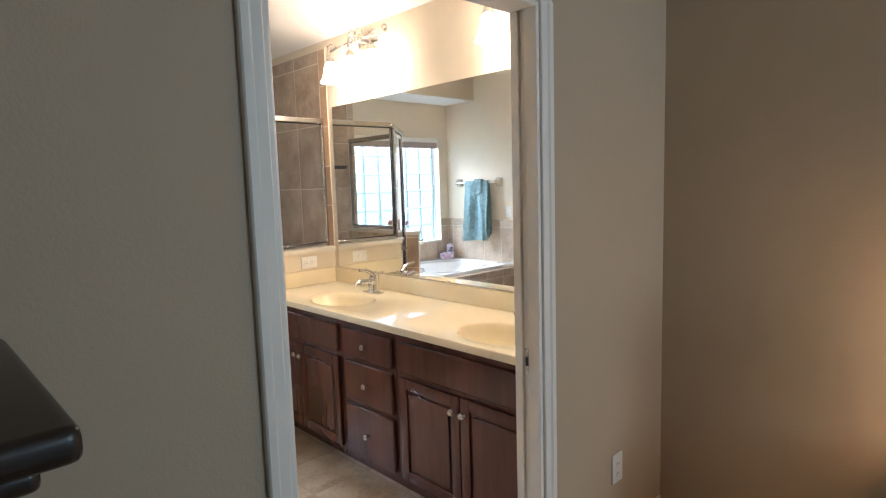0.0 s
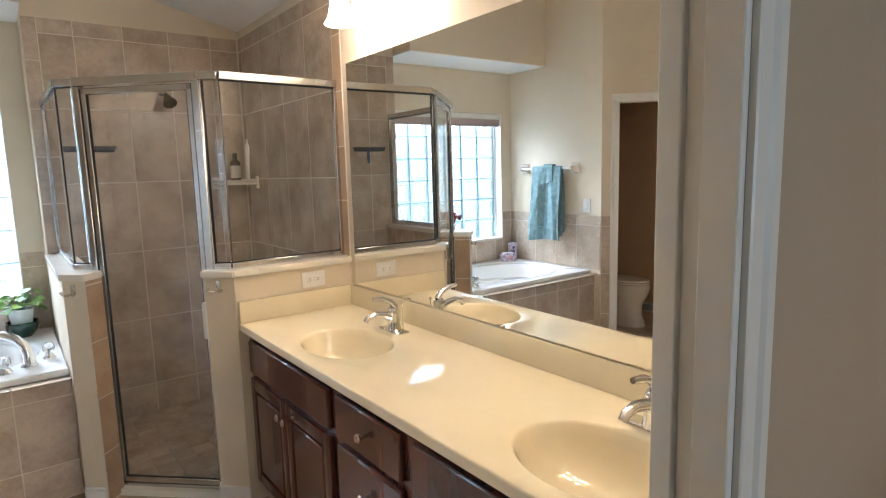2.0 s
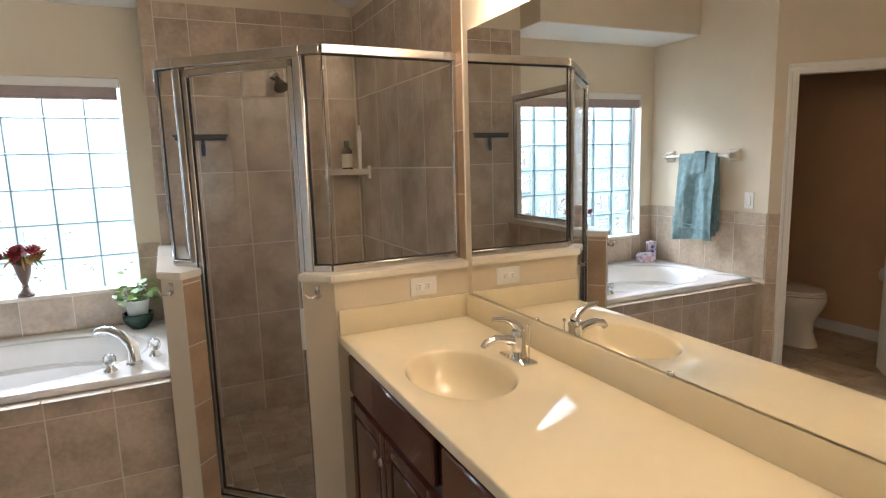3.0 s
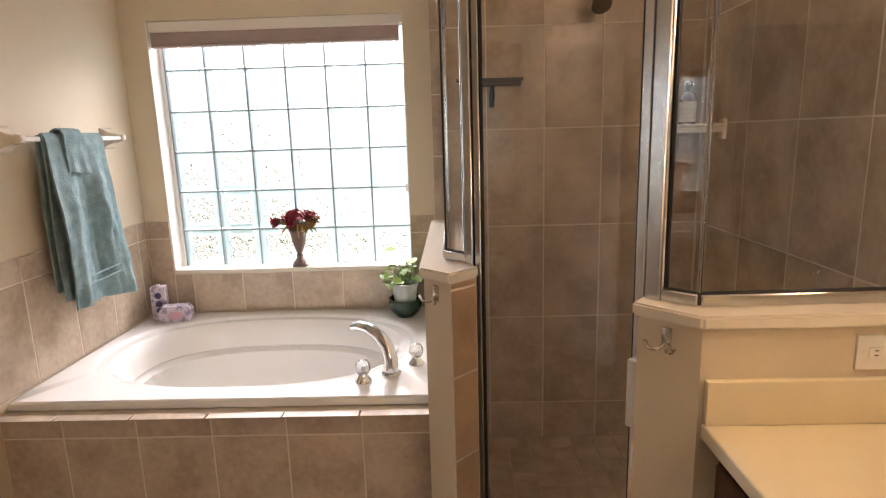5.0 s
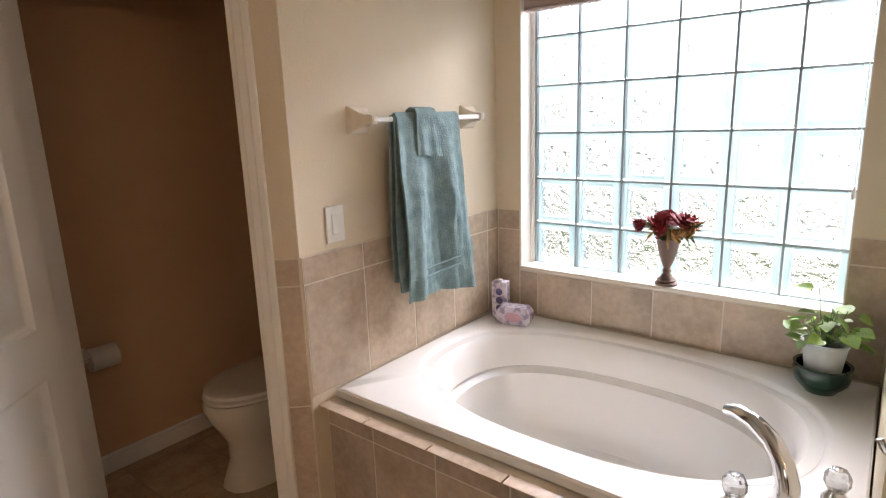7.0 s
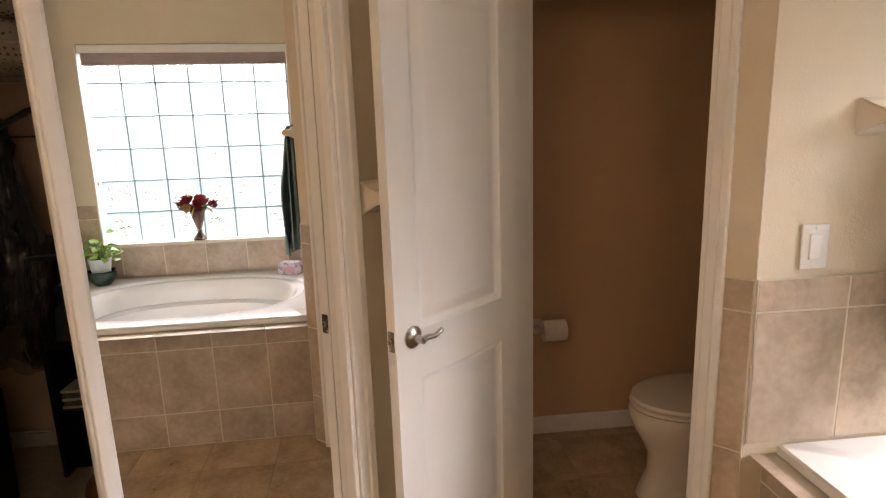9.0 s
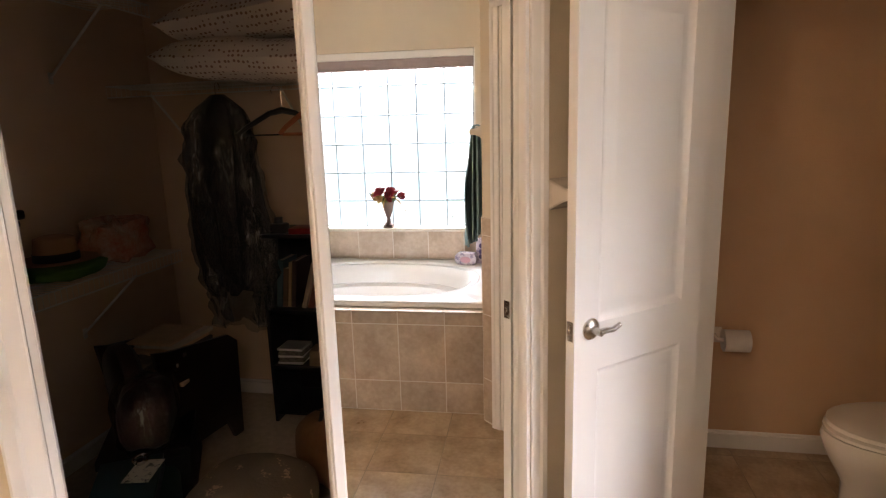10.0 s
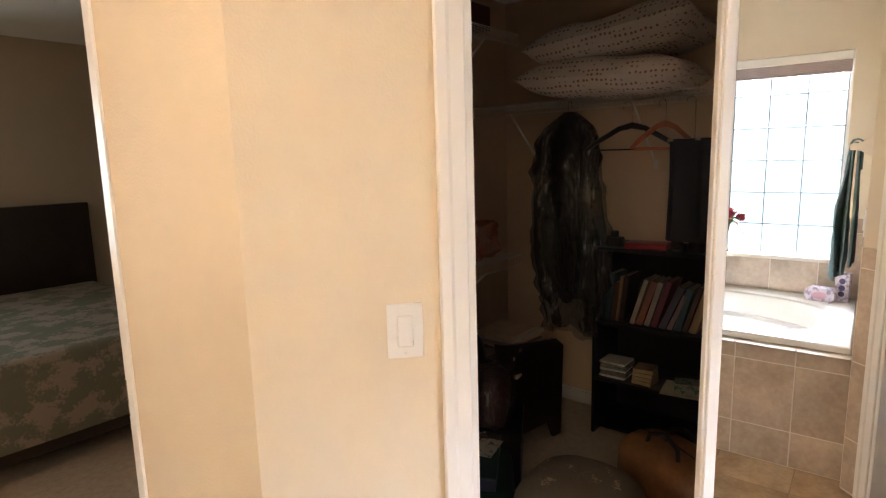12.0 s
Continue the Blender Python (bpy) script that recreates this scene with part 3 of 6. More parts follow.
def build_counter():
    t = thing("countertop", Matrix(), "glossy cream cultured marble vanity top with two moulded basins", "countertop")
    z = 0.86
    x0, x1 = CX, XE - 0.002
    bm = bmesh.new()
    seg = 64

    def cell(y0, y1, cy):
        cx, rx, ry = 1.84, 0.165, 0.225
        angs = sorted([2 * math.pi * i / seg for i in range(seg)] + [math.atan2(b - cy, a - cx) % (2 * math.pi) for a in (x0, x1) for b in (y0, y1)])
        rings = []
        outer = []
        for a in angs:
            c, s = math.cos(a), math.sin(a)
            k = min(((x1 if c > 0 else x0) - cx) / c if abs(c) > 1e-9 else 1e9, ((y1 if s > 0 else y0) - cy) / s if abs(s) > 1e-9 else 1e9)
            outer.append(bm.verts.new((cx + k * c, cy + k * s, z)))
        rings.append(outer)
        for f, d in ((1.03, 0.0), (1.0, 0.003), (0.97, 0.010), (0.92, 0.035), (0.84, 0.075), (0.70, 0.11), (0.45, 0.132), (0.2, 0.14), (0.09, 0.143)):
            rings.append([bm.verts.new((cx + f * rx * math.cos(a), cy + f * ry * math.sin(a), z - d)) for a in angs])
        k = len(angs)
        for p, q in zip(rings, rings[1:]):
            for i in range(k):
                bm.faces.new((p[i], p[(i + 1) % k], q[(i + 1) % k], q[i]))
        bm.faces.new(rings[-1])
        return cx, cy
    ym = 2.14
    drains = [cell(1.202, ym, 1.55), cell(ym, VEND, 2.75)]
    bmesh.ops.remove_doubles(bm, verts=bm.verts, dist=0.0005)
    me_top = part("top", bm, MARBLE, t)
    part("front_edge", B(((x0 - 0.004, 1.202, z - 0.036), (x0 + 0.012, VEND, z - 0.0005), 0.006, 3)), MARBLE, t)
    part("backsplash", B(((XE - 0.024, 1.202, z), (XE - 0.001, VEND - 0.022, z + 0.10), 0.005, 2)), MARBLE, t)
    part("side_splash", B(((x0 - 0.002, VEND - 0.02, z), (XE - 0.001, VEND + 0.001, z + 0.10), 0.005, 2)), MARBLE, t)
    for cx, cy in drains:
        bm = bmesh.new()
        lathe(bm, [(0.0, 0.006), (0.012, 0.006), (0.017, 0.003), (0.021, 0.002), (0.022, 0)], pose(cx, cy, z - 0.1435), 18)
        part("drain", bm, CHROME, t, "chrome drain")


build_counter()


def faucet(y):
    t = thing("faucet", pose(2.06, y, 0.86, 0, 0, 0), "chrome single-lever basin faucet on the vanity top", "faucet", "basin faucets")
    bm = bmesh.new()
    box(bm, (-0.028, -0.075, 0), (0.028, 0.075, 0.010), 0.009, 3)
    lathe(bm, [(0.032, 0.008), (0.027, 0.03), (0.024, 0.075), (0.026, 0.085), (0.020, 0.10), (0, 0.104)], None, 20)
    part("base", bm, CHROME, t)
    bm = bmesh.new()
    tube(bm, [(0, 0, 0.055), (-0.04, 0, 0.075), (-0.085, 0, 0.083), (-0.12, 0, 0.075), (-0.132, 0, 0.060)], 0.014, 12, [0.018, 0.016, 0.0145, 0.013, 0.012])
    part("spout", bm, CHROME, t)
    bm = bmesh.new()
    tube(bm, [(0.008, 0, 0.10), (-0.01, 0, 0.125), (-0.05, 0, 0.145), (-0.095, 0, 0.150)], 0.01, 10, [0.016, 0.013, 0.010, 0.008])
    part("lever", bm, CHROME, t)
    bm = bmesh.new()
    tube(bm, [(0.045, 0, 0.0), (0.045, 0, 0.105)], 0.0025, 8)
    lathe(bm, [(0, 0.115), (0.006, 0.112), (0.0065, 0.105), (0.003, 0.10)], pose(0.045, 0, 0), 10)
    part("lift_rod", bm, CHROME, t)


faucet(2.75)
faucet(1.55)
_t = thing("vanity_mirror", Matrix(), "large frameless mirror above the vanity", "mirror")
bm = bmesh.new()
prism(bm, [(XE - 0.006, 3.285), (XE - 0.001, 3.285), (XE - 0.001, 1.204), (XE - 0.032, 1.204)], 0.966, 2.03)
part("glass", bm, MIRROR, _t, "", False)
for _y in (1.6, 2.2, 2.8):
    _x = XE - 0.006 - 0.0125 * (3.285 - _y)
    part("clip", B(((_x - 0.005, _y, 0.9605), (_x, _y + 0.02, 0.972), 0.001)), CHROME, _t)


def vanity_light(yc):
    t = thing("vanity_light", Matrix(), "brushed nickel wall light with three frosted bell shades", "wall light", "vanity lights")
    bm = bmesh.new()
    lathe(bm, [(0, 0.03), (0.045, 0.028), (0.062, 0.012), (0.065, 0)], pose(XE, yc, 2.36, 0, -90, 0), 24, 0.8, 1.5)
    part("back_plate", bm, NICKEL, t)
    ys = (yc - 0.21, yc, yc + 0.21)
    bm = bmesh.new()
    tube(bm, [(XE - 0.03, yc, 2.36), (XE - 0.10, yc, 2.36)], 0.008)
    tube(bm, [(XE - 0.10, yc - 0.27, 2.345), (XE - 0.10, yc - 0.2, 2.355), (XE - 0.10, yc, 2.365), (XE - 0.10, yc + 0.2, 2.355), (XE - 0.10, yc + 0.27, 2.345)], 0.007)
    part("arm", bm, NICKEL, t)
    for y, sg, r in ((yc - 0.275, -1, 0.026), (yc + 0.275, 1, 0.026), (yc - 0.03, -1, 0.045), (yc + 0.03, 1, 0.045)):
        bm = bmesh.new()
        tube(bm, [(XE - 0.10, y + sg * r * (1 - k / 26) * math.cos(0.45 * k - 1.57), 2.352 + r + r * (1 - k / 26) * math.sin(0.45 * k - 1.57)) for k in range(18)], 0.005, 8)
        part("scroll", bm, NICKEL, t, "curled brushed nickel scroll")
    for y in ys:
        bm = bmesh.new()
        tube(bm, arc((XE - 0.125, y, 2.35), 0.028, 0, 200, 10) + [(XE - 0.152, y, 2.31), (XE - 0.14, y, 2.28)], 0.005)
        lathe(bm, [(0.012, 0.035), (0.022, 0.025), (0.028, 0.0), (0.024, -0.004)], pose(XE - 0.14, y, 2.265), 16)
        h = part("socket", bm, NICKEL, t)
        bm = bmesh.new()
        lathe(bm, [(0.026, 0.0), (0.036, -0.02), (0.042, -0.055), (0.050, -0.09), (0.066, -0.115), (0.064, -0.117), (0.048, -0.091), (0.038, -0.055), (0.030, -0.02), (0.0, -0.012)], pose(XE - 0.14, y, 2.262), 24)
        part("shade", bm, SHADE_M, t, "frosted white glass bell shade, lit")


vanity_light(2.86)
vanity_light(1.57)


def wall_plate(m, label, cat, toggles=1, outlet=False, w=0.075, h=0.118):
    """A plate on the plane y=0, standing out to -y."""
    t = thing(cat.replace(" ", "_"), m, label, cat)
    part("plate", B(((-w / 2, -0.007, -h / 2), (w / 2, 0, h / 2), 0.004, 2)), WHITE, t)
    if outlet:
        for dz in (-0.02, 0.02):
            p = part("socket", B(((dz * 1.0 - 0.015, -0.009, -0.013), (dz * 1.0 + 0.015, -0.006, 0.013), 0.003)) if w > h else B(((-0.015, -0.009, dz - 0.013), (0.015, -0.006, dz + 0.013), 0.003)), WHITE, t)
            for s in (-0.005, 0.005):
                q = (dz, s) if w > h else (s, dz)
                part("slot", B(((q[0] - (0.004 if w > h else 0.001), -0.0095, q[1] - (0.001 if w > h else 0.004)), (q[0] + (0.004 if w > h else 0.001), -0.009, q[1] + (0.001 if w > h else 0.004)))), BLACK, p)
    else:
        part("rocker", B(((-0.017, -0.011, -0.034), (0.017, -0.006, 0.034), 0.003)), WHITE, t)
    for dz in (-h * 0.42, h * 0.42):
        bm = bmesh.new()
        lathe(bm, [(0, 0.0085), (0.003, 0.0085), (0.0035, 0.006)], pose(0, 0, dz, 90, 0, 0) if h > w else pose(dz * 1.4, 0, 0, 90, 0, 0), 8)
        part("screw", bm, WHITE, t)
    return t


wall_plate(pose(1.98, 3.338, 1.012), "white duplex outlet on the shower half wall", "outlet", outlet=True, w=0.118, h=0.075)
wall_plate(pose(XW, 4.036, 1.18, 0, 0, 90), "white rocker light switch above the tub tile", "light switch")
wall_plate(CL @ pose(-0.168, 0, 1.16), "white rocker light switch beside the closet", "light switch")
wall_plate(pose(1.98, YD0 - 0.004, 0.36), "white duplex outlet on the bedroom wall", "outlet", outlet=True)


# ---- shower ----
def build_shower():
    wl = "low painted shower half wall with a cream sill"
    plan("half_wall_1", [(XE, 3.338), (XE, 3.46), (1.60, 3.46), (1.555, 3.505), (1.505, 3.442), (1.605, 3.338)], 0, CAP_Z - 0.03, PAINT, wl, "half wall")
    plan("half_wall_2", [(1.0, YS), (1.0, 3.83), (1.075, 3.755), (1.15, 3.83), (1.115, 3.865), (1.115, YS)], 0, CAP_Z - 0.03, PAINT, wl, "half wall")

    def cap(pts, nm):
        bm = bmesh.new()
        prism(bm, pts, CAP_Z - 0.03, CAP_Z)
        bmesh.ops.bevel(bm, geom=list(bm.edges), offset=0.005, segments=2, affect='EDGES')
        tagged(new(nm, finish(bm, nm, CAPM, True)), "cream stone cap on the shower half wall", "sill")
    cap([(XE, 3.322), (XE, 3.475), (1.61, 3.475), (1.56, 3.525), (1.488, 3.438), (1.598, 3.322)], "wall_cap")
    cap([(0.986, YS), (0.986, 3.826), (1.075, 3.742), (1.163, 3.828), (1.125, 3.872), (1.125, YS)], "wall_cap")
    baseboard("baseboard_11", pose(1.505, 3.455, 0, 0, 0, -45), 0.0, 0.156, -1)
    baseboard("baseboard_12", pose(1.0, 3.83, 0, 0, 0, -45), 0.0, 0.106, -1)
    # curb and tray
    plan("shower_curb", [(1.095, 3.845), (1.515, 3.445), (1.60, 3.53), (1.18, 3.935)], 0, 0.032, CAPM, "low cream curb under the shower door", "curb")
    plan("shower_floor", [(1.115, YS), (1.115, 3.87), (1.56, 3.46), (XE, 3.46), (XE, YS)], -0.02, 0.012, GROUT, "pale grout bed of the shower floor", "floor")
    t = thing("shower_enclosure", Matrix(), "neo-angle shower enclosure of clear glass in satin aluminium frames", "shower enclosure")
    z0, z1 = CAP_Z, 1.967

    def bar(p, q, za, zb, w, nm, mtl=ALU):
        d = (Vector(q) - Vector(p))
        ln = d.length
        ob = part(nm, B(((0, -w / 2, za), (ln, w / 2, zb), 0.003)), mtl, t)
        ob.matrix_local = pose(p[0], p[1], 0, 0, 0, math.degrees(math.atan2(d.y, d.x)))
        return ob

    c2 = Vector((1.619, 3.395))
    diag = Vector((-1, 1)).normalized()
    ca, cb = c2 + diag * 0.085, c2 + diag * 0.69
    # front panel, frameless at the corner, and the narrow angled return panel
    f0 = Vector((XE - 0.001, 3.405))
    bar(f0, c2, z0, z0 + 0.028, 0.026, "bottom_rail")
    bar(f0, c2, z1 - 0.035, z1, 0.036, "top_rail")
    bar(f0, f0 + Vector((-0.022, 0)), z0, z1, 0.026, "upright")
    bar(f0, c2, z0 + 0.026, z0 + 0.033, 0.012, "gasket", BLACK)
    bar(f0, c2, z1 - 0.041, z1 - 0.034, 0.012, "gasket", BLACK)
    bar(c2, ca, z0, z0 + 0.028, 0.026, "bottom_rail")
    bar(c2, ca, z1 - 0.035, z1, 0.036, "top_rail")
    bar(c2, ca, z0 + 0.026, z0 + 0.033, 0.012, "gasket", BLACK)
    dr = (ca - c2).normalized()
    bar(ca - dr * 0.016, ca - dr * 0.008, z0 + 0.028, z1 - 0.035, 0.012, "gasket", BLACK)
    bar(c2 - Vector((0.003, 0)), c2 + Vector((0.003, 0)), z0 + 0.028, z1 - 0.035, 0.006, "corner_seam", SHOWER_GLASS)
    for p, q in ((f0 + Vector((-0.02, 0)), c2 + Vector((0.003, 0))), (c2 + dr * 0.003, ca - dr * 0.008)):
        g = bar(p, q, z0 + 0.03, z1 - 0.036, 0.006, "glass_pane", SHOWER_GLASS)
        g.visible_shadow = False
    # narrow return panel in line with the door, then the side panel back to the tiled wall
    c3 = cb + diag * 0.09
    w0 = Vector((c3.x - 0.004, YS - 0.008))
    for p, q in ((cb, c3), (w0, c3)):
        bar(p, q, z0, z0 + 0.028, 0.026, "bottom_rail")
        bar(p, q, z1 - 0.035, z1, 0.036, "top_rail")
        bar(p, q, z0 + 0.026, z0 + 0.033, 0.012, "gasket", BLACK)
        bar(p, q, z1 - 0.041, z1 - 0.034, 0.012, "gasket", BLACK)
    bar(w0, w0 + Vector((0, -0.022)), z0, z1, 0.026, "upright")
    for p, q in ((cb + diag * 0.012, c3 - diag * 0.003), (w0 + Vector((0, -0.02)), c3 + Vector((0, 0.003)))):
        g = bar(p, q, z0 + 0.03, z1 - 0.036, 0.006, "glass_pane", SHOWER_GLASS)
        g.visible_shadow = False
    bar(c3 + Vector((0, 0.003)), c3 + Vector((0, 0.008)), z0 + 0.028, z1 - 0.035, 0.009, "corner_seam", BLACK)
    # corner posts
    bar(ca - dr * 0.009, ca + dr * 0.004, z0, z1, 0.026, "corner_post")
    for c in (cb,):
        bm = bmesh.new()
        prism(bm, [(c.x - 0.009, c.y - 0.009), (c.x + 0.009, c.y - 0.009), (c.x + 0.009, c.y + 0.009), (c.x - 0.009, c.y + 0.009)], z0, z1)
        part("corner_post", bm, ALU, t, "", False)
    # door line
    P, Q = ca - diag * 0.004, cb - diag * 0.006
    d = (Q - P).normalized()
    zb = 0.032
    bar(ca, cb, z1 - 0.038, z1 + 0.002, 0.04, "door_header")
    bar(P, P + d * 0.036, zb, z1 - 0.036, 0.036, "door_jamb")
    bar(Q - d * 0.030, Q, zb, z1 - 0.036, 0.036, "door_jamb")
    bar(P, Q, zb, zb + 0.016, 0.036, "threshold")
    a, b = P + d * 0.04, Q - d * 0.034
    for nm, p, q, za, zz in (("stile", a, a + d * 0.024, 0.05, z1 - 0.045), ("stile", b - d * 0.024, b, 0.05, z1 - 0.045), ("rail", a, b, 0.05, 0.078), ("rail", a, b, z1 - 0.075, z1 - 0.045)):
        bar(p, q, za, zz, 0.024, "door_" + nm)
    bar(a + d * 0.024, a + d * 0.030, 0.078, z1 - 0.075, 0.012, "gasket", BLACK)
    bar(b - d * 0.030, b - d * 0.024, 0.078, z1 - 0.075, 0.012, "gasket", BLACK)
    bar(a + d * 0.024, b - d * 0.024, 0.076, 0.082, 0.012, "gasket", BLACK)
    g = bar(a + d * 0.024, b - d * 0.024, 0.076, z1 - 0.072, 0.006, "door_pane", SHOWER_GLASS)
    g.visible_shadow = False
    n = Vector((d.y, -d.x))
    if n.dot(Vector((-1, -1))) < 0:
        n = -n
    h0 = a + d * 0.012 + n * 0.013
    ob = part("door_pull", B(((-0.012, 0, 0.78), (0.012, 0.022, 0.95), 0.006, 2)), WHITE, t, "pale plastic door pull")
    ob.matrix_local = pose(h0.x, h0.y, 0, 0, 0, math.degrees(math.atan2(d.y, d.x)))


build_shower()


# ---- bathtub ----
def build_tub():
    t = thing("bathtub", Matrix(), "white acrylic drop-in bathtub with an oval basin in a tiled deck", "bathtub")
    x0, x1, y0, y1 = XW + 0.012, 0.995, APRON + 0.035, YN - 0.012
    cx, cy, rx, ry = 0.255, 4.50, 0.60, 0.385
    z = DECK + 0.025
    bm = bmesh.new()
    seg = 96
    angs = sorted([2 * math.pi * i / seg for i in range(seg)] + [math.atan2(b - cy, a - cx) % (2 * math.pi) for a in (x0, x1) for b in (y0, y1)])

    def sup(a, f, ex=2.4):
        c, s = math.cos(a), math.sin(a)
        return (cx + f * rx * math.copysign(abs(c) ** (2 / ex), c), cy + f * ry * math.copysign(abs(s) ** (2 / ex), s))
    rings = []
    for dz, inset in ((-0.03, 0.0), (-0.006, 0.0), (0.0, 0.006)):
        out = []
        for a in angs:
            c, s = math.cos(a), math.sin(a)
            k = min(((x1 - inset if c > 0 else x0 + inset) - cx) / c if abs(c) > 1e-9 else 1e9, ((y1 - inset if s > 0 else y0 + inset) - cy) / s if abs(s) > 1e-9 else 1e9)
            out.append(bm.verts.new((cx + k * c, cy + k * s, z + dz)))
        rings.append(out)
    for f, d in ((1.10, 0.0), (1.075, 0.004), (1.06, 0.014), (1.03, 0.016), (1.0, 0.018), (0.975, 0.03), (0.95, 0.07), (0.925, 0.12), (0.915, 0.135), (0.935, 0.142), (0.87, 0.16), (0.82, 0.27), (0.75, 0.37), (0.66, 0.41), (0.4, 0.425), (0.1, 0.43)):
        rings.append([bm.verts.new((*sup(a, f), z - d)) for a in angs])
    k = len(angs)
    cut = 7
    rim = bmesh.new()
    for src, dst in ((rings[:cut + 1], rim), (rings[cut:], None)):
        if dst:
            src = [[dst.verts.new(v.co) for v in r] for r in src]
        for p, q in zip(src, src[1:]):
            for i in range(k):
                (dst or bm).faces.new((p[i], p[(i + 1) % k], q[(i + 1) % k], q[i]))
    bm.faces.new(rings[-1])
    bmesh.ops.delete(bm, geom=[v for v in bm.verts if not v.link_faces], context='VERTS')
    part("rim", rim, ACRYLIC, t)
    basin = part("basin", bm, ACRYLIC, t)
    bm = bmesh.new()
    lathe(bm, [(0, 0.004), (0.03, 0.003), (0.034, 0)], pose(0.62, 4.5, z - 0.4275), 20)
    part("drain", bm, CHROME, basin, "chrome drain")
    bm = bmesh.new()
    tube(bm, [(0, 0, 0), (0.0, 0, 0.06), (-0.015, 0, 0.10), (-0.05, 0, 0.135), (-0.10, 0, 0.155), (-0.15, 0, 0.158), (-0.18, 0, 0.148)], 0.02, 14, [0.030, 0.026, 0.024, 0.022, 0.021, 0.020, 0.018])
    s = thing("tub_faucet", pose(0.848, 4.165, z, 0, 0, -34), "chrome curved bathtub spout on the tub deck", "faucet")
    part("spout", bm, CHROME, s)
    bm = bmesh.new()
    lathe(bm, [(0.036, 0), (0.036, 0.006), (0.031, 0.012)], None, 20)
    part("collar", bm, CHROME, s)
    crystal = mat("clear_acrylic_crystal", (0.9, 0.92, 0.92), 0.03, trans=0.85, ior=1.45)
    for x, y in ((0.755, 4.10), (0.935, 4.25)):
        h = thing("valve_control", pose(x, y, z), "chrome tub valve handle with a faceted clear knob", "faucet handle", "tub valve handles")
        bm = bmesh.new()
        lathe(bm, [(0.030, 0), (0.030, 0.006), (0.020, 0.018), (0.015, 0.03), (0, 0.032)], None, 18)
        part("escutcheon", bm, CHROME, h)
        bm = bmesh.new()
        lathe(bm, [(0, 0.028), (0.020, 0.03), (0.027, 0.045), (0.027, 0.065), (0.020, 0.078), (0, 0.080)], None, 8)
        part("crystal_knob", bm, crystal, h, "faceted clear acrylic knob", False)
        bm = bmesh.new()
        lathe(bm, [(0, 0.083), (0.008, 0.081), (0.009, 0.078)], None, 10)
        part("cap", bm, CHROME, h)
    solid("tub_deck", [((XW, APRON + 0.008, 0), (1.0, APRON + 0.05, DECK - 0.01)), ((XW, APRON + 0.05, 0.02), (1.0, YN, 0.06))], GROUT, "tiled bathtub deck", "tub deck", "structure")


build_tub()


# ---- toilet room ----
def build_toilet_door():
    m = WC @ pose(WCO1 - 0.012, 0.012, 0, 0, 0, 88)
    t = thing("toilet_door", m, "white two-panel door with a lever, standing open into the bathroom", "door")
    w, h = 0.575, 2.03
    bm = bmesh.new()
    box(bm, (0, -0.004, 0.01), (w, 0.004, h))
    st = 0.095
    rows = ((0.19, 0.80), (0.95, h - 0.13))
    for s in (-1, 1):
        ya, yb = s * 0.004, s * 0.0175
        for x0, x1, z0, z1 in ((0, st, 0.01, h), (w - st, w, 0.01, h), (st, w - st, 0.01, rows[0][0]), (st, w - st, rows[0][1], rows[1][0]), (st, w - st, rows[1][1], h)):
            box(bm, (x0, ya, z0), (x1, yb, z1))
    leaf = part("leaf", bm, TRIM, t, "white painted moulded leaf", False)
    for s in (-1, 1):
        for z0, z1 in rows:
            bm = bmesh.new()
            last = None
            for inset, dep in ((0.0, 0.0174), (0.003, 0.0155), (0.016, 0.0062), (0.022, 0.0050), (0.028, 0.0056), (0.056, 0.0160), (0.062, 0.0168)):
                cur = [bm.verts.new((x, s * dep, z)) for x, z in ((st + inset, z0 + inset), (w - st - inset, z0 + inset), (w - st - inset, z1 - inset), (st + inset, z1 - inset))]
                if last:
                    for k in range(4):
                        bm.faces.new((last[k], last[(k + 1) % 4], cur[(k + 1) % 4], cur[k]))
                last = cur
            bm.faces.new(last)
            part("panel", bm, TRIM, leaf)
    for s in (-1, 1):
        bm = bmesh.new()
        q = pose(w - 0.065, s * 0.0175, 0.935, -90 * s, 0, 0)
        lathe(bm, [(0.033, 0), (0.033, 0.004), (0.026, 0.010), (0.012, 0.014), (0.011, 0.045), (0, 0.046)], q, 20)
        part("rose", bm, NICKEL, t, "satin nickel rose")
        bm = bmesh.new()
        y = s * 0.058
        tube(bm, [(w - 0.062, y, 0.935), (w - 0.085, y, 0.938), (w - 0.115, y, 0.934), (w - 0.145, y, 0.945)], 0.008, 10, [0.011, 0.009, 0.008, 0.0075])
        part("lever", bm, NICKEL, t, "satin nickel lever")
    part("latch_plate", B(((w, -0.012, 0.905), (w + 0.0015, 0.012, 0.965))), NICKEL, t, "", False)
    part("latch_bolt", B(((w + 0.0015, -0.006, 0.928), (w + 0.010, 0.006, 0.944), 0.002)), NICKEL, t)


build_toilet_door()


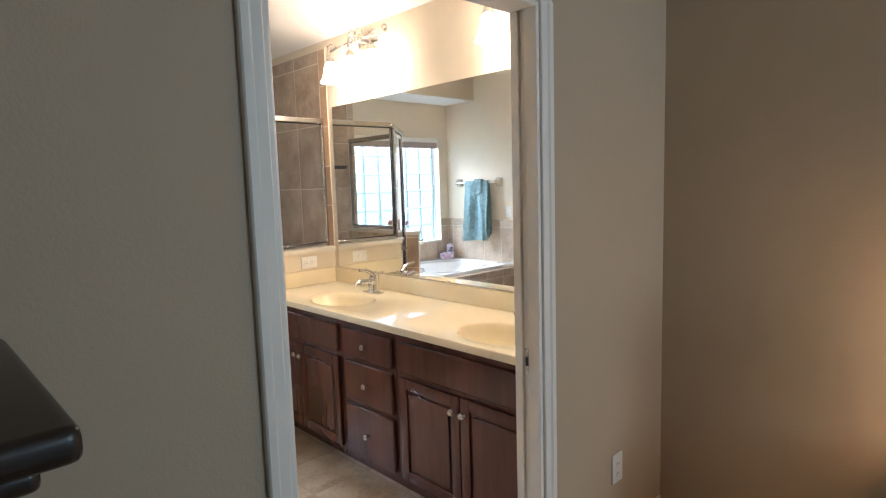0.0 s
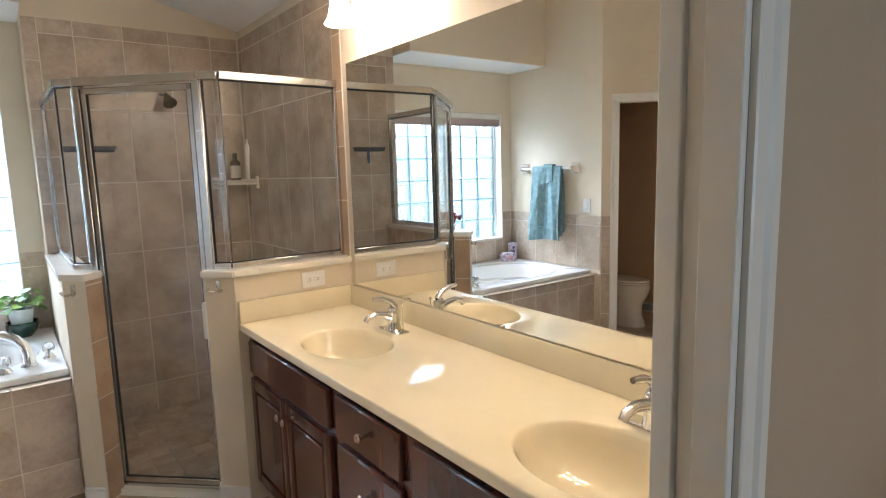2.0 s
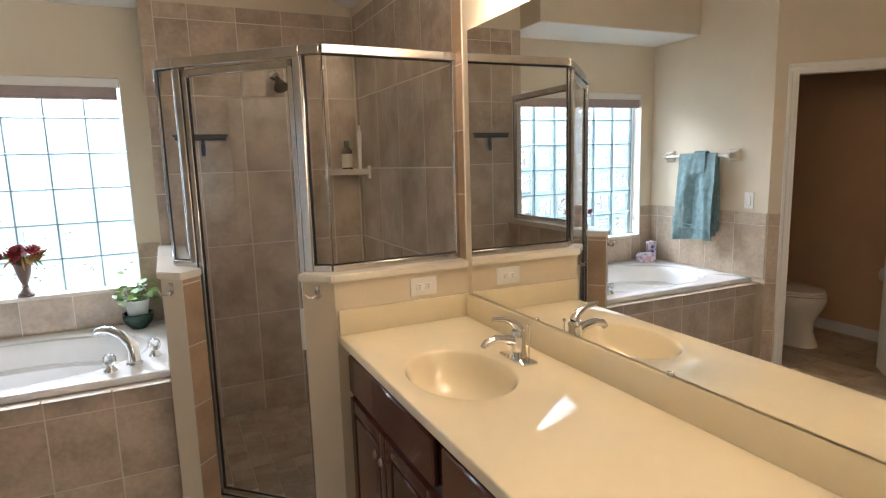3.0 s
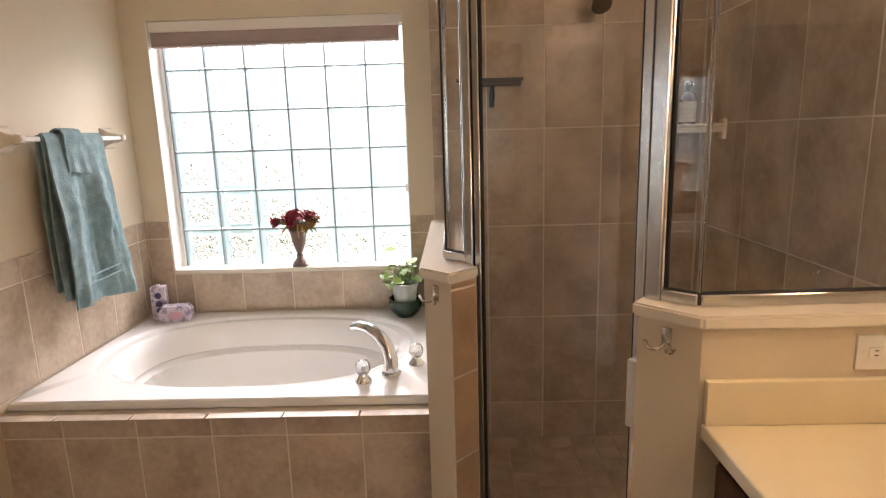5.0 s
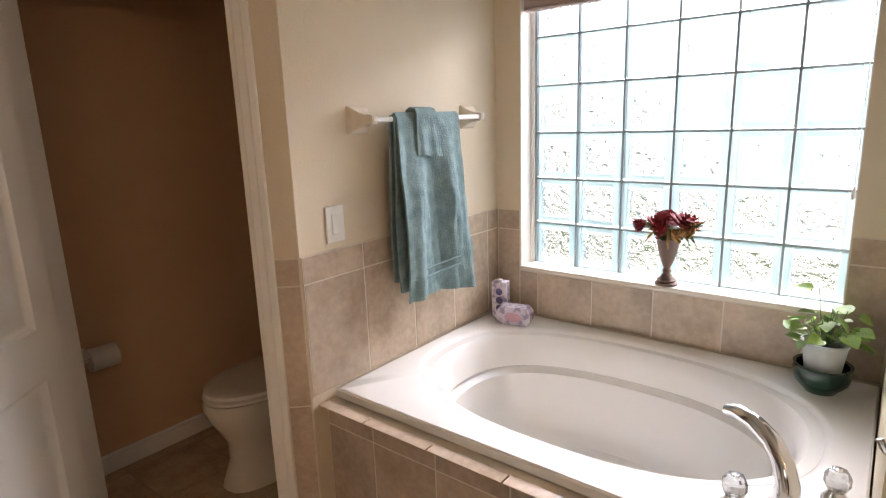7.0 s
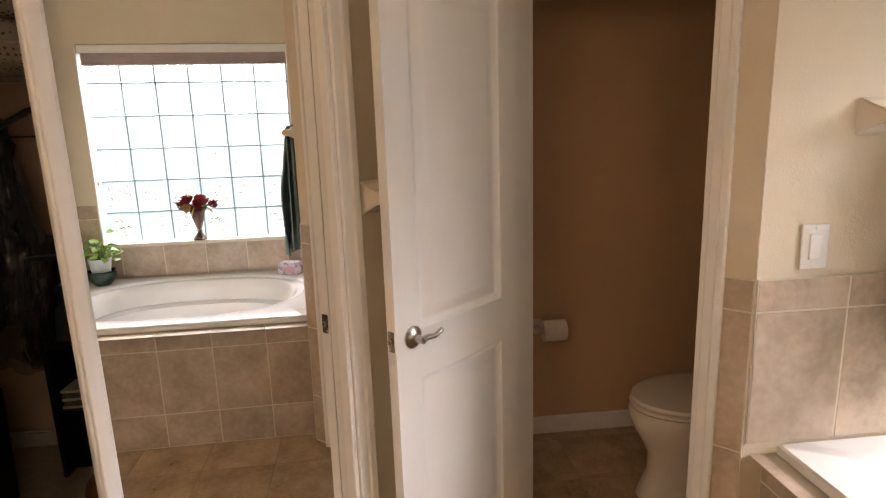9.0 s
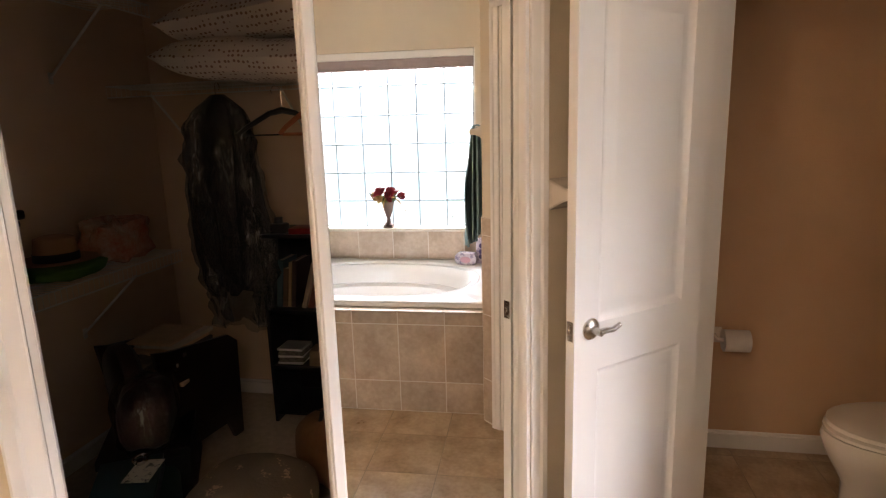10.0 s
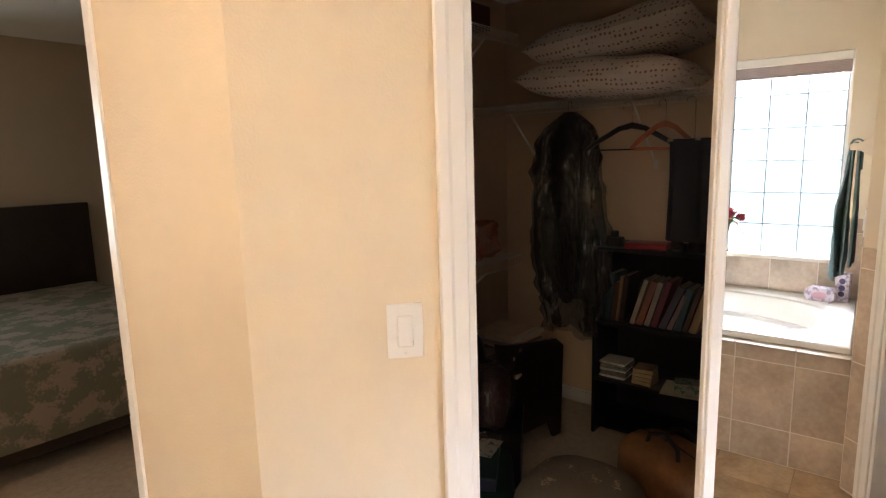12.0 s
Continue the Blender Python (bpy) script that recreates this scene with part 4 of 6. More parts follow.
def build_toilet():
    t = thing("toilet", pose(-1.115, 4.195, 0, 0, 0, 0), "bone porcelain toilet with its lid closed against the tan wall", "toilet")

    def loft(sections, seg=28):
        bm = bmesh.new()
        rings = []
        for cy, rx, ry, z, ex in sections:
            ring = []
            for i in range(seg):
                a = 2 * math.pi * i / seg
                c, s = math.cos(a), math.sin(a)
                ring.append(bm.verts.new((rx * math.copysign(abs(c) ** (2 / ex), c), cy + ry * math.copysign(abs(s) ** (2 / ex), s), z * 1.05)))
            rings.append(ring)
        for p, q in zip(rings, rings[1:]):
            for i in range(seg):
                bm.faces.new((p[i], p[(i + 1) % seg], q[(i + 1) % seg], q[i]))
        bm.faces.new(rings[0])
        bm.faces.new(rings[-1])
        return bm
    part("bowl", loft([(0.0, 0.125, 0.295, 0, 2.6), (0.0, 0.118, 0.288, 0.025, 2.6), (0.01, 0.108, 0.265, 0.11, 2.4), (0.01, 0.114, 0.268, 0.19, 2.3), (0.0, 0.148, 0.288, 0.245, 2.2), (-0.01, 0.178, 0.31, 0.30, 2.1), (-0.015, 0.187, 0.325, 0.36, 2.1), (-0.015, 0.18, 0.32, 0.385, 2.1)]), PORCELAIN, t)
    part("seat", loft([(-0.01, 0.178, 0.315, 0.388, 2.1), (-0.01, 0.187, 0.325, 0.392, 2.1), (-0.01, 0.187, 0.325, 0.402, 2.1), (-0.01, 0.178, 0.315, 0.406, 2.1)]), PORCELAIN, t)
    part("lid", loft([(-0.008, 0.178, 0.31, 0.410, 2.1), (-0.008, 0.188, 0.322, 0.414, 2.1), (-0.008, 0.186, 0.318, 0.426, 2.1), (-0.008, 0.15, 0.27, 0.433, 2.1)]), PORCELAIN, t)
    part("tank", B(((-0.21, 0.26, 0.38), (0.21, 0.46, 0.70), 0.02, 3)), PORCELAIN, t)
    part("tank_lid", B(((-0.22, 0.25, 0.70), (0.22, 0.47, 0.735), 0.01, 2)), PORCELAIN, t)
    bm = bmesh.new()
    tube(bm, [(-0.15, 0.262, 0.64), (-0.15, 0.24, 0.64), (-0.09, 0.238, 0.635)], 0.006)
    part("flush_lever", bm, CHROME, t)
    r = thing("toilet_paper_holder", pose(-1.675, 3.69, 0.56), "ceramic holder with a white paper roll on the tan wall", "paper holder")
    bm = bmesh.new()
    box(bm, (0, -0.105, -0.03), (0.010, -0.045, 0.045), 0.004, 2)
    tube(bm, [(0.005, -0.078, 0.008), (0.045, -0.078, 0.008), (0.06, -0.074, 0.004), (0.062, -0.06, 0.0), (0.062, 0.06, 0.0)], 0.008, 10)
    part("bracket", bm, PORCELAIN, r)
    bm = bmesh.new()
    lathe(bm, [(0.018, -0.054), (0.050, -0.054), (0.050, 0.054), (0.018, 0.054), (0.018, -0.054)], pose(0.062, 0, 0, 90, 0, 0), 28)
    part("paper_roll", bm, mat("tissue_paper", (0.82, 0.79, 0.74), 0.95, bump=0.3, bscale=200), r, "white paper roll")


build_toilet()

# ---- closet mirror ----
_t = thing("closet_mirror_door", CL @ pose(0, 0, 0, 0.28, 0, 0), "sliding mirrored closet door in a white moulded frame, half open", "mirror door")
part("mirror", B(((0.560, 0.035, 0.05), (1.168, 0.042, 2.0), 0.001)), MIRROR, _t, "clear mirror", False)
bm = bmesh.new()
for _a, _b, _d in ((0.524, 0.564, 0.028), (0.530, 0.558, 0.022)):
    box(bm, (_a, _d, 0.012), (_b, 0.05, 2.03), 0.003)
part("stile", bm, TRIM, _t)
part("bottom_rail", B(((0.566, 0.030, 0.012), (1.168, 0.05, 0.05), 0.003)), TRIM, _t)
part("top_rail", B(((0.566, 0.030, 2.0), (1.168, 0.05, 2.03), 0.003)), TRIM, _t)
part("backing", B(((0.565, 0.0425, 0.05), (1.168, 0.049, 2.0))), TRIM, _t, "", False)

# ---- towel bar and towel ----
def flare_post(bm, x, y, z, n):
    """A flared ceramic towel post from the wall at (x, y, z) out along n."""
    n = Vector(n).normalized()
    q = Matrix.Translation((x, y, z)) @ n.to_track_quat('Z', 'Y').to_matrix().to_4x4()
    k = [(0.066, 0), (0.064, 0.008), (0.046, 0.022), (0.030, 0.040), (0.022, 0.058), (0.022, 0.080), (0.015, 0.087), (0, 0.088)]
    lathe(bm, k, q @ pose(0, 0, 0, 0, 0, 45), 4)


def towel_bar(m, length, label):
    t = thing("towel_bar", m, label, "towel bar")
    for y in (0, length):
        bm = bmesh.new()
        flare_post(bm, 0, y, 0, (1, 0, 0))
        bmesh.ops.bevel(bm, geom=list(bm.edges), offset=0.003, segments=2, affect='EDGES')
        part("post", bm, PORCELAIN, t, "flared cream ceramic post")
    bm = bmesh.new()
    box(bm, (0.058, 0, -0.009), (0.076, length, 0.009), 0.003)
    part("bar", bm, ACRYLIC, t, "pale acrylic bar")


towel_bar(pose(XW, 4.165, 1.507), 0.615, "cream ceramic towel bar on the wall above the bathtub")
towel_bar(CL @ pose(1.30, 0, 1.33, 0, 0, -90), 0.45, "cream ceramic towel bar on the wall beside the closet")


def drape(y0, y1, top, front, back, amp, seed, flare=0.0, gap=0.012, nx=34, nz=44):
    """A cloth hung over the bar along y: down the back, over the bar, down the front."""
    bm = bmesh.new()
    rnd = random.Random(seed)
    ph = [rnd.uniform(0, 6.28) for _ in range(4)]
    xc = XW + 0.067
    rows = []
    ltot = (top - back) + (top - front) + 0.05
    for j in range(nz + 1):
        s = ltot * j / nz
        row = []
        for i in range(nx + 1):
            u = i / nx
            if s < top - back:
                x, z, d = xc - gap - 0.006, back + s, (top - back - s)
            elif s < top - back + 0.05:
                a = math.pi * (s - (top - back)) / 0.05
                x, z, d = xc - (gap + 0.006) * math.cos(a), top + (gap + 0.003) * math.sin(a), 0.0
            else:
                d = s - (top - back) - 0.05
                x, z = xc + gap + 0.006, top - d
            k = min(1.0, d / 0.3)
            w = amp * k * (1.5 * noise.noise(Vector((u * 3.2 + ph[0], d * 1.6, ph[1]))) + 0.9 * noise.noise(Vector((u * 7.0 + ph[1], d * 1.2, ph[2]))) + 0.35 * noise.noise(Vector((u * 14, d * 9, ph[3]))))
            front_side = s > top - back + 0.025
            y = y0 + (y1 - y0) * u + flare * k * (u - 0.5) + 0.006 * math.sin(d * 9 + ph[2])
            z -= (0.008 * math.sin(u * 4.0 + ph[1]) + 0.012 * u) * k
            row.append(bm.verts.new((x + (w + amp * 1.2 * k if front_side else -abs(w) * 0.3), y, z)))
        rows.append(row)
    for a, b in zip(rows, rows[1:]):
        for i in range(nx):
            bm.faces.new((a[i], a[i + 1], b[i + 1], b[i]))
    bmesh.ops.recalc_face_normals(bm, faces=bm.faces)
    bmesh.ops.solidify(bm, geom=list(bm.faces), thickness=0.007)
    return bm


_t = thing("bath_towel", Matrix(), "teal terry bath towel folded over the towel bar", "towel")
part("cloth", drape(4.265, 4.612, 1.515, 0.862, 0.93, 0.027, 3, 0.02), TOWEL, _t)
part("cloth_layer", drape(4.255, 4.575, 1.511, 0.90, 0.935, 0.006, 8, 0.01, 0.008), TOWEL, _t)
bm = bmesh.new()
for _z in (0.945, 0.975):
    tube(bm, [(XW + 0.1165 + 0.003 * math.sin(k * 0.9), 4.27 + 0.345 * k / 12, _z - 0.004 * math.sin(k * 0.5)) for k in range(13)], 0.004, 6)
part("woven_band", bm, TOWEL, _t, "flat woven band")
_t = thing("washcloth", Matrix(), "teal terry washcloth folded over the towel", "towel")
part("cloth", drape(4.365, 4.475, 1.522, 1.378, 1.40, 0.012, 5, 0.06, 0.022, 16, 24), TOWEL, _t)


# ---- things on the tub deck and sill ----
TOP = DECK + 0.025


def build_vase():
    t = thing("flower_vase", pose(0.30, 5.035, WZ0), "bronze footed vase of red and yellow artificial flowers on the sill", "vase")
    bronze = mat("dull_bronze", (0.16, 0.105, 0.085), 0.45, 0.5, scale=20)
    bm = bmesh.new()
    lathe(bm, [(0, 0), (0.042, 0.0), (0.042, 0.008), (0.034, 0.014), (0.036, 0.02), (0.026, 0.028), (0.014, 0.045), (0.017, 0.055), (0.012, 0.065), (0.022, 0.09), (0.034, 0.13), (0.043, 0.175), (0.050, 0.185), (0.045, 0.183), (0.03, 0.12), (0, 0.10)], None, 24)
    part("vase", bm, bronze, t)
    red = mat("crimson_petal", (0.30, 0.012, 0.02), 0.7, col2=(0.16, 0.008, 0.012), scale=40)
    yel = mat("straw_petal", (0.55, 0.38, 0.13), 0.8, col2=(0.36, 0.18, 0.06), scale=40)
    grn = mat("olive_sprig", (0.10, 0.115, 0.04), 0.8, scale=40)
    rnd = random.Random(4)

    def rosette(r, layers, pos, tilt):
        bm = bmesh.new()
        q = pose(*pos, *tilt)
        for k in range(layers):
            n = 8 - k
            for i in range(n):
                a = 6.283 * i / n + k * 0.5
                rr = r * (1 - 0.22 * k)
                w = rr * 0.42
                c, s = math.cos(a), math.sin(a)
                z = 0.012 * k
                pts = [(0.1 * rr, 0, z), (0.6 * rr, -w, z + 0.010), (rr, -w * 0.5, z + 0.018), (rr, w * 0.5, z + 0.018), (0.6 * rr, w, z + 0.010)]
                top = [bm.verts.new(q @ Vector((x * c - y * s, x * s + y * c, zz))) for x, y, zz in pts]
                low = [bm.verts.new(q @ Vector((x * c - y * s, x * s + y * c, zz - 0.002))) for x, y, zz in pts]
                bm.faces.new(top)
                bm.faces.new(low[::-1])
                for g in range(5):
                    bm.faces.new((low[g], low[(g + 1) % 5], top[(g + 1) % 5], top[g]))
        return bm
    for i, (x, y, z, r, mt) in enumerate(((-0.055, -0.02, 0.225, 0.045, red), (0.045, -0.03, 0.24, 0.055, red), (0.0, -0.04, 0.215, 0.042, red), (0.06, 0.02, 0.225, 0.045, red), (-0.02, 0.03, 0.24, 0.045, red), (0.098, -0.02, 0.215, 0.034, yel), (0.03, -0.055, 0.195, 0.032, yel), (-0.095, -0.01, 0.215, 0.030, red), (-0.015, -0.045, 0.255, 0.03, red))):
        part("flower", rosette(r, 4, (x, y, z), (rnd.uniform(20, 65), rnd.uniform(-30, 30), rnd.uniform(0, 360))), mt, t, "crimson cloth flower" if mt is red else "straw yellow cloth flower", False)
    for i in range(20):
        a = rnd.uniform(0, 6.28)
        ln = rnd.uniform(0.10, 0.17)
        c, s = math.cos(a), math.sin(a)
        dr = rnd.choice((-0.05, 0.02, 0.05, 0.01))
        bm = bmesh.new()
        tube(bm, [(0, 0, 0.18), (0.05 * c, 0.03 * s, 0.215), (ln * 0.8 * c, 0.06 * s, 0.21 + dr * 0.6), (ln * c, 0.065 * s, 0.20 + dr)], 0.004, 5, [0.003, 0.005, 0.006, 0.001])
        part("sprig", bm, grn if i % 3 else yel, t)
    bm = bmesh.new()
    lathe(bm, [(0, 0.16), (0.035, 0.175), (0.06, 0.20), (0.05, 0.225), (0, 0.235)], None, 12, 1.0, 0.6)
    part("foam_mound", bm, grn, t)


build_vase()


def build_plant():
    t = thing("potted_plant", pose(0.845, 4.855, TOP), "bright green ivy potted in a dark green bowl", "plant")
    bm = bmesh.new()
    lathe(bm, [(0, 0), (0.045, 0), (0.05, 0.008), (0.075, 0.035), (0.082, 0.065), (0.078, 0.085), (0.082, 0.09), (0.072, 0.088), (0.07, 0.06), (0, 0.03)], None, 24)
    part("bowl", bm, mat("green_glaze", (0.012, 0.045, 0.028), 0.15, coat=0.4), t, "dark green glazed bowl")
    bm = bmesh.new()
    lathe(bm, [(0, 0.032), (0.045, 0.032), (0.062, 0.155), (0.066, 0.157), (0.066, 0.165), (0.058, 0.165), (0.055, 0.145), (0, 0.145)], None, 24)
    part("pot", bm, mat("pale_pot", (0.55, 0.60, 0.58), 0.4), t, "pale plastic pot")
    bm = bmesh.new()
    lathe(bm, [(0.054, 0.147), (0.03, 0.154), (0, 0.156)], None, 14)
    part("soil", bm, mat("potting_soil", (0.03, 0.02, 0.013), 0.95, bump=1, bscale=200), t)
    leaf_m = mat("ivy_leaf", (0.30, 0.46, 0.08), 0.4, col2=(0.13, 0.27, 0.04), scale=25, rand=0.3)
    stem_m = mat("ivy_stem", (0.10, 0.18, 0.04), 0.5)
    bm = bmesh.new()
    outline = [(0, 0), (0.014, -0.004), (0.024, 0.008), (0.024, 0.022), (0.014, 0.036), (0, 0.05), (-0.014, 0.036), (-0.024, 0.022), (-0.024, 0.008), (-0.014, -0.004)]
    up = [bm.verts.new((x, y, 0.25 * abs(x) - 2.2 * y * y)) for x, y in outline]
    dn = [bm.verts.new((x, y, 0.25 * abs(x) - 2.2 * y * y - 0.0012)) for x, y in outline]
    mu, md = bm.verts.new((0, 0.02, -0.001)), bm.verts.new((0, 0.02, -0.0022))
    for i in range(10):
        j = (i + 1) % 10
        bm.faces.new((up[i], up[j], mu))
        bm.faces.new((dn[j], dn[i], md))
        bm.faces.new((dn[i], dn[j], up[j], up[i]))
    me = finish(bm, "leaf", leaf_m, True)
    rnd = random.Random(11)
    for i in range(34):
        a = rnd.uniform(0, 6.283)
        r = rnd.uniform(0.015, 0.09)
        z = 0.165 + rnd.uniform(0.0, 0.12) * (1 - r / 0.18) + (rnd.uniform(0.05, 0.11) if i % 5 == 0 else 0)
        if r > 0.075:
            z -= rnd.uniform(0.0, 0.10)
        x, y = r * math.cos(a), r * math.sin(a)
        ob = new("leaf", me)
        ob.parent = t
        k = rnd.uniform(0.7, 1.15)
        ob.matrix_local = pose(x, y, z, rnd.uniform(-35, 40), rnd.uniform(-35, 35), math.degrees(a) - 90 + rnd.uniform(-40, 40)) @ Matrix.Scale(k, 4)
        bm = bmesh.new()
        tube(bm, [(x * 0.15, y * 0.15, 0.15), (x * 0.6, y * 0.6, z + 0.012), (x, y, z)], 0.0014, 5)
        part("stem", bm, stem_m, t)


build_plant()


def build_boxes():
    card = mat("lilac_card", (0.62, 0.56, 0.62), 0.5, col2=(0.30, 0.25, 0.36), scale=45, lo=0.42, hi=0.5)
    t = thing("carton", pose(-0.375, 4.895, TOP, 0, 0, 12), "tall lilac and white patterned carton on the tub deck", "box")
    part("box", B(((-0.035, -0.022, 0), (0.035, 0.022, 0.165), 0.002)), card, t)
    bm = bmesh.new()
    lathe(bm, [(0, 0.175), (0.009, 0.173), (0.010, 0.165)], None, 12)
    part("stopper", bm, WHITE, t)
    for z in (0.045, 0.08, 0.12):
        bm = bmesh.new()
        lathe(bm, [(0, 0.002), (0.014, 0.0015), (0.016, 0)], pose(0.0, -0.0222, z, 90, 0, 0), 14)
        part("printed_dot", bm, mat("indigo_print", (0.10, 0.08, 0.20), 0.5), t)
    t = thing("soap_box", pose(-0.275, 4.85, TOP, 0, 0, 14), "small eight-sided lilac soap box on the tub deck", "box")
    bm = bmesh.new()
    prism(bm, [(-0.075, 0.022), (-0.055, 0.0), (0.055, 0.0), (0.075, 0.022), (0.075, 0.058), (0.055, 0.08), (-0.055, 0.08), (-0.075, 0.058)], -0.03, 0.03)
    for v in bm.verts:
        v.co = Vector((v.co.x, v.co.z, v.co.y))
    part("box", bm, card, t, "", False)
    bm = bmesh.new()
    lathe(bm, [(0, 0.0015), (0.036, 0.001), (0.038, 0)], pose(0, -0.0302, 0.035, 90, 0, 0), 20, 1.0, 0.55)
    part("label", bm, mat("pink_print", (0.62, 0.36, 0.42), 0.5), t, "pink oval label")


build_boxes()


# ---- hooks, shower fittings ----
def robe_hook(x, y, z, yaw):
    t = thing("robe_hook", pose(x, y, z, 0, 0, yaw), "satin nickel double robe hook on the half wall", "hook", "robe hooks")
    part("plate", B(((-0.011, -0.006, -0.022), (0.011, 0, 0.026), 0.004, 2)), NICKEL, t)
    for s in (-1, 1):
        bm = bmesh.new()
        tube(bm, [(0, -0.005, -0.01), (s * 0.012, -0.022, -0.022), (s * 0.026, -0.034, -0.018), (s * 0.034, -0.038, -0.002)], 0.0045, 8, [0.006, 0.005, 0.0045, 0.006])
        part("prong", bm, NICKEL, t)


robe_hook(1.0375, 3.7925, 1.03, -45)
robe_hook(1.553, 3.392, 1.03, -46)


def build_shower_fittings():
    t = thing("shower_fixture", Matrix(), "dark chrome shower head on a short arm", "shower head")
    bm = bmesh.new()
    lathe(bm, [(0.03, 0), (0.028, 0.006), (0.012, 0.010)], pose(1.69, YS - 0.008, 2.05, 90, 0, 0), 18)
    part("flange", bm, CHROME, t)
    bm = bmesh.new()
    tube(bm, [(1.69, YS - 0.01, 2.05), (1.69, YS - 0.06, 2.05), (1.69, YS - 0.11, 2.02)], 0.010, 10)
    part("arm", bm, CHROME, t)
    bm = bmesh.new()
    q = Matrix.Translation((1.69, YS - 0.105, 2.025)) @ Vector((0.15, -0.6, -0.8)).to_track_quat('Z', 'Y').to_matrix().to_4x4()
    lathe(bm, [(0, -0.005), (0.014, 0), (0.018, 0.02), (0.032, 0.05), (0.042, 0.075), (0.040, 0.08), (0, 0.078)], q, 20)
    part("head", bm, mat("dark_chrome", (0.20, 0.19, 0.18), 0.2, 1.0), t)
    s = thing("corner_shelf", Matrix(), "cream ceramic corner shelf in the shower", "shelf")
    bm = bmesh.new()
    pts = [(XE - 0.008, YS - 0.008)] + [(XE - 0.008 - 0.23 * math.cos(radians(a)), YS - 0.008 - 0.23 * math.sin(radians(a))) for a in range(0, 91, 10)]
    prism(bm, pts, 1.458, 1.482)
    bmesh.ops.bevel(bm, geom=list(bm.edges), offset=0.005, segments=2, affect='EDGES')
    part("shelf", bm, PORCELAIN, s)
    bm = bmesh.new()
    rim = [(x, y, 1.484) for x, y in pts[1:]]
    tube(bm, rim, 0.008, 8)
    part("lip", bm, PORCELAIN, s, "rounded raised lip")
    for a, b in (((XE - 0.024, YS - 0.24, 1.43), (XE - 0.006, YS - 0.20, 1.512)), ((XE - 0.24, YS - 0.024, 1.43), (XE - 0.20, YS - 0.006, 1.512))):
        part("wall_bracket", B((a, b, 0.007, 2)), PORCELAIN, s)
    b = thing("shampoo_bottle", pose(2.075, 4.665, 1.482), "dark shampoo bottle with a pale label on the corner shelf", "bottle")
    bm = bmesh.new()
    lathe(bm, [(0, 0), (0.030, 0), (0.032, 0.006), (0.032, 0.12), (0.022, 0.135), (0.013, 0.142), (0.013, 0.15)], None, 20)
    part("body", bm, mat("brown_plastic", (0.05, 0.03, 0.02), 0.25), b)
    bm = bmesh.new()
    lathe(bm, [(0.0325, 0.02), (0.0328, 0.022), (0.0328, 0.10), (0.0325, 0.102)], None, 20)
    part("label", bm, mat("pale_label", (0.70, 0.66, 0.55), 0.5), b, "pale paper label")
    bm = bmesh.new()
    lathe(bm, [(0.016, 0.148), (0.016, 0.18), (0.012, 0.184), (0, 0.184)], None, 16)
    part("cap", bm, BLACK, b)
    b = thing("bath_brush", pose(2.135, 4.60, 1.482), "tall pale bath brush leaning in the shower corner", "brush")
    bm = bmesh.new()
    tube(bm, [(0, 0, 0), (0.005, 0.01, 0.10), (0.012, 0.02, 0.22), (0.01, 0.015, 0.27)], 0.010, 8, [0.008, 0.010, 0.016, 0.008])
    part("handle", bm, WHITE, b)
    g = thing("squeegee", Matrix(), "dark squeegee hung on the shower wall", "squeegee")
    bm = bmesh.new()
    box(bm, (1.125, YS - 0.030, 1.678), (1.395, YS - 0.012, 1.70), 0.006, 2)
    box(bm, (1.115, YS - 0.026, 1.698), (1.405, YS - 0.020, 1.712), 0.002)
    part("blade_holder", bm, mat("slate_plastic", (0.06, 0.065, 0.07), 0.4), g)
    bm = bmesh.new()
    tube(bm, [(1.27, YS - 0.02, 1.68), (1.269, YS - 0.02, 1.64), (1.268, YS - 0.022, 1.59)], 0.012, 10, [0.008, 0.013, 0.010])
    part("grip", bm, mat("blue_grip", (0.05, 0.09, 0.16), 0.5), g, "blue rubber grip")
    d = thing("shower_drain", pose(1.72, 3.98, 0.018), "round chrome drain in the shower floor", "drain")
    bm = bmesh.new()
    lathe(bm, [(0, 0.003), (0.05, 0.003), (0.055, 0)], None, 24)
    part("grate", bm, NICKEL, d)


build_shower_fittings()


# ---- closet ----
def wire_shelf(m, length, depth, z, label, braces=()):
    """A wire shelf along x from the wall y=0 out to y=depth."""
    t = thing("wire_shelf", m, label, "wire shelf", "closet wire shelves")
    bm = bmesh.new()
    k = int(length / 0.028)
    for i in range(k + 1):
        x = length * i / k
        tube(bm, [(x, 0.005, z), (x, depth, z), (x, depth, z - 0.055)], 0.0018, 4)
    part("wire_grid", bm, WIRE, t)
    for y, zz in ((0.01, z - 0.004), (depth * 0.5, z - 0.004), (depth, z), (depth, z - 0.055)):
        bm = bmesh.new()
        tube(bm, [(0, y, zz), (length, y, zz)], 0.0035, 6)
        part("rail", bm, WIRE, t)
    for x in braces:
        bm = bmesh.new()
        tube(bm, [(x, depth, z - 0.05), (x, 0.006, z - 0.34)], 0.006, 6)
        box(bm, (x - 0.012, 0.0, z - 0.37), (x + 0.012, 0.006, z - 0.32), 0.002)
        part("brace", bm, WIRE, t)


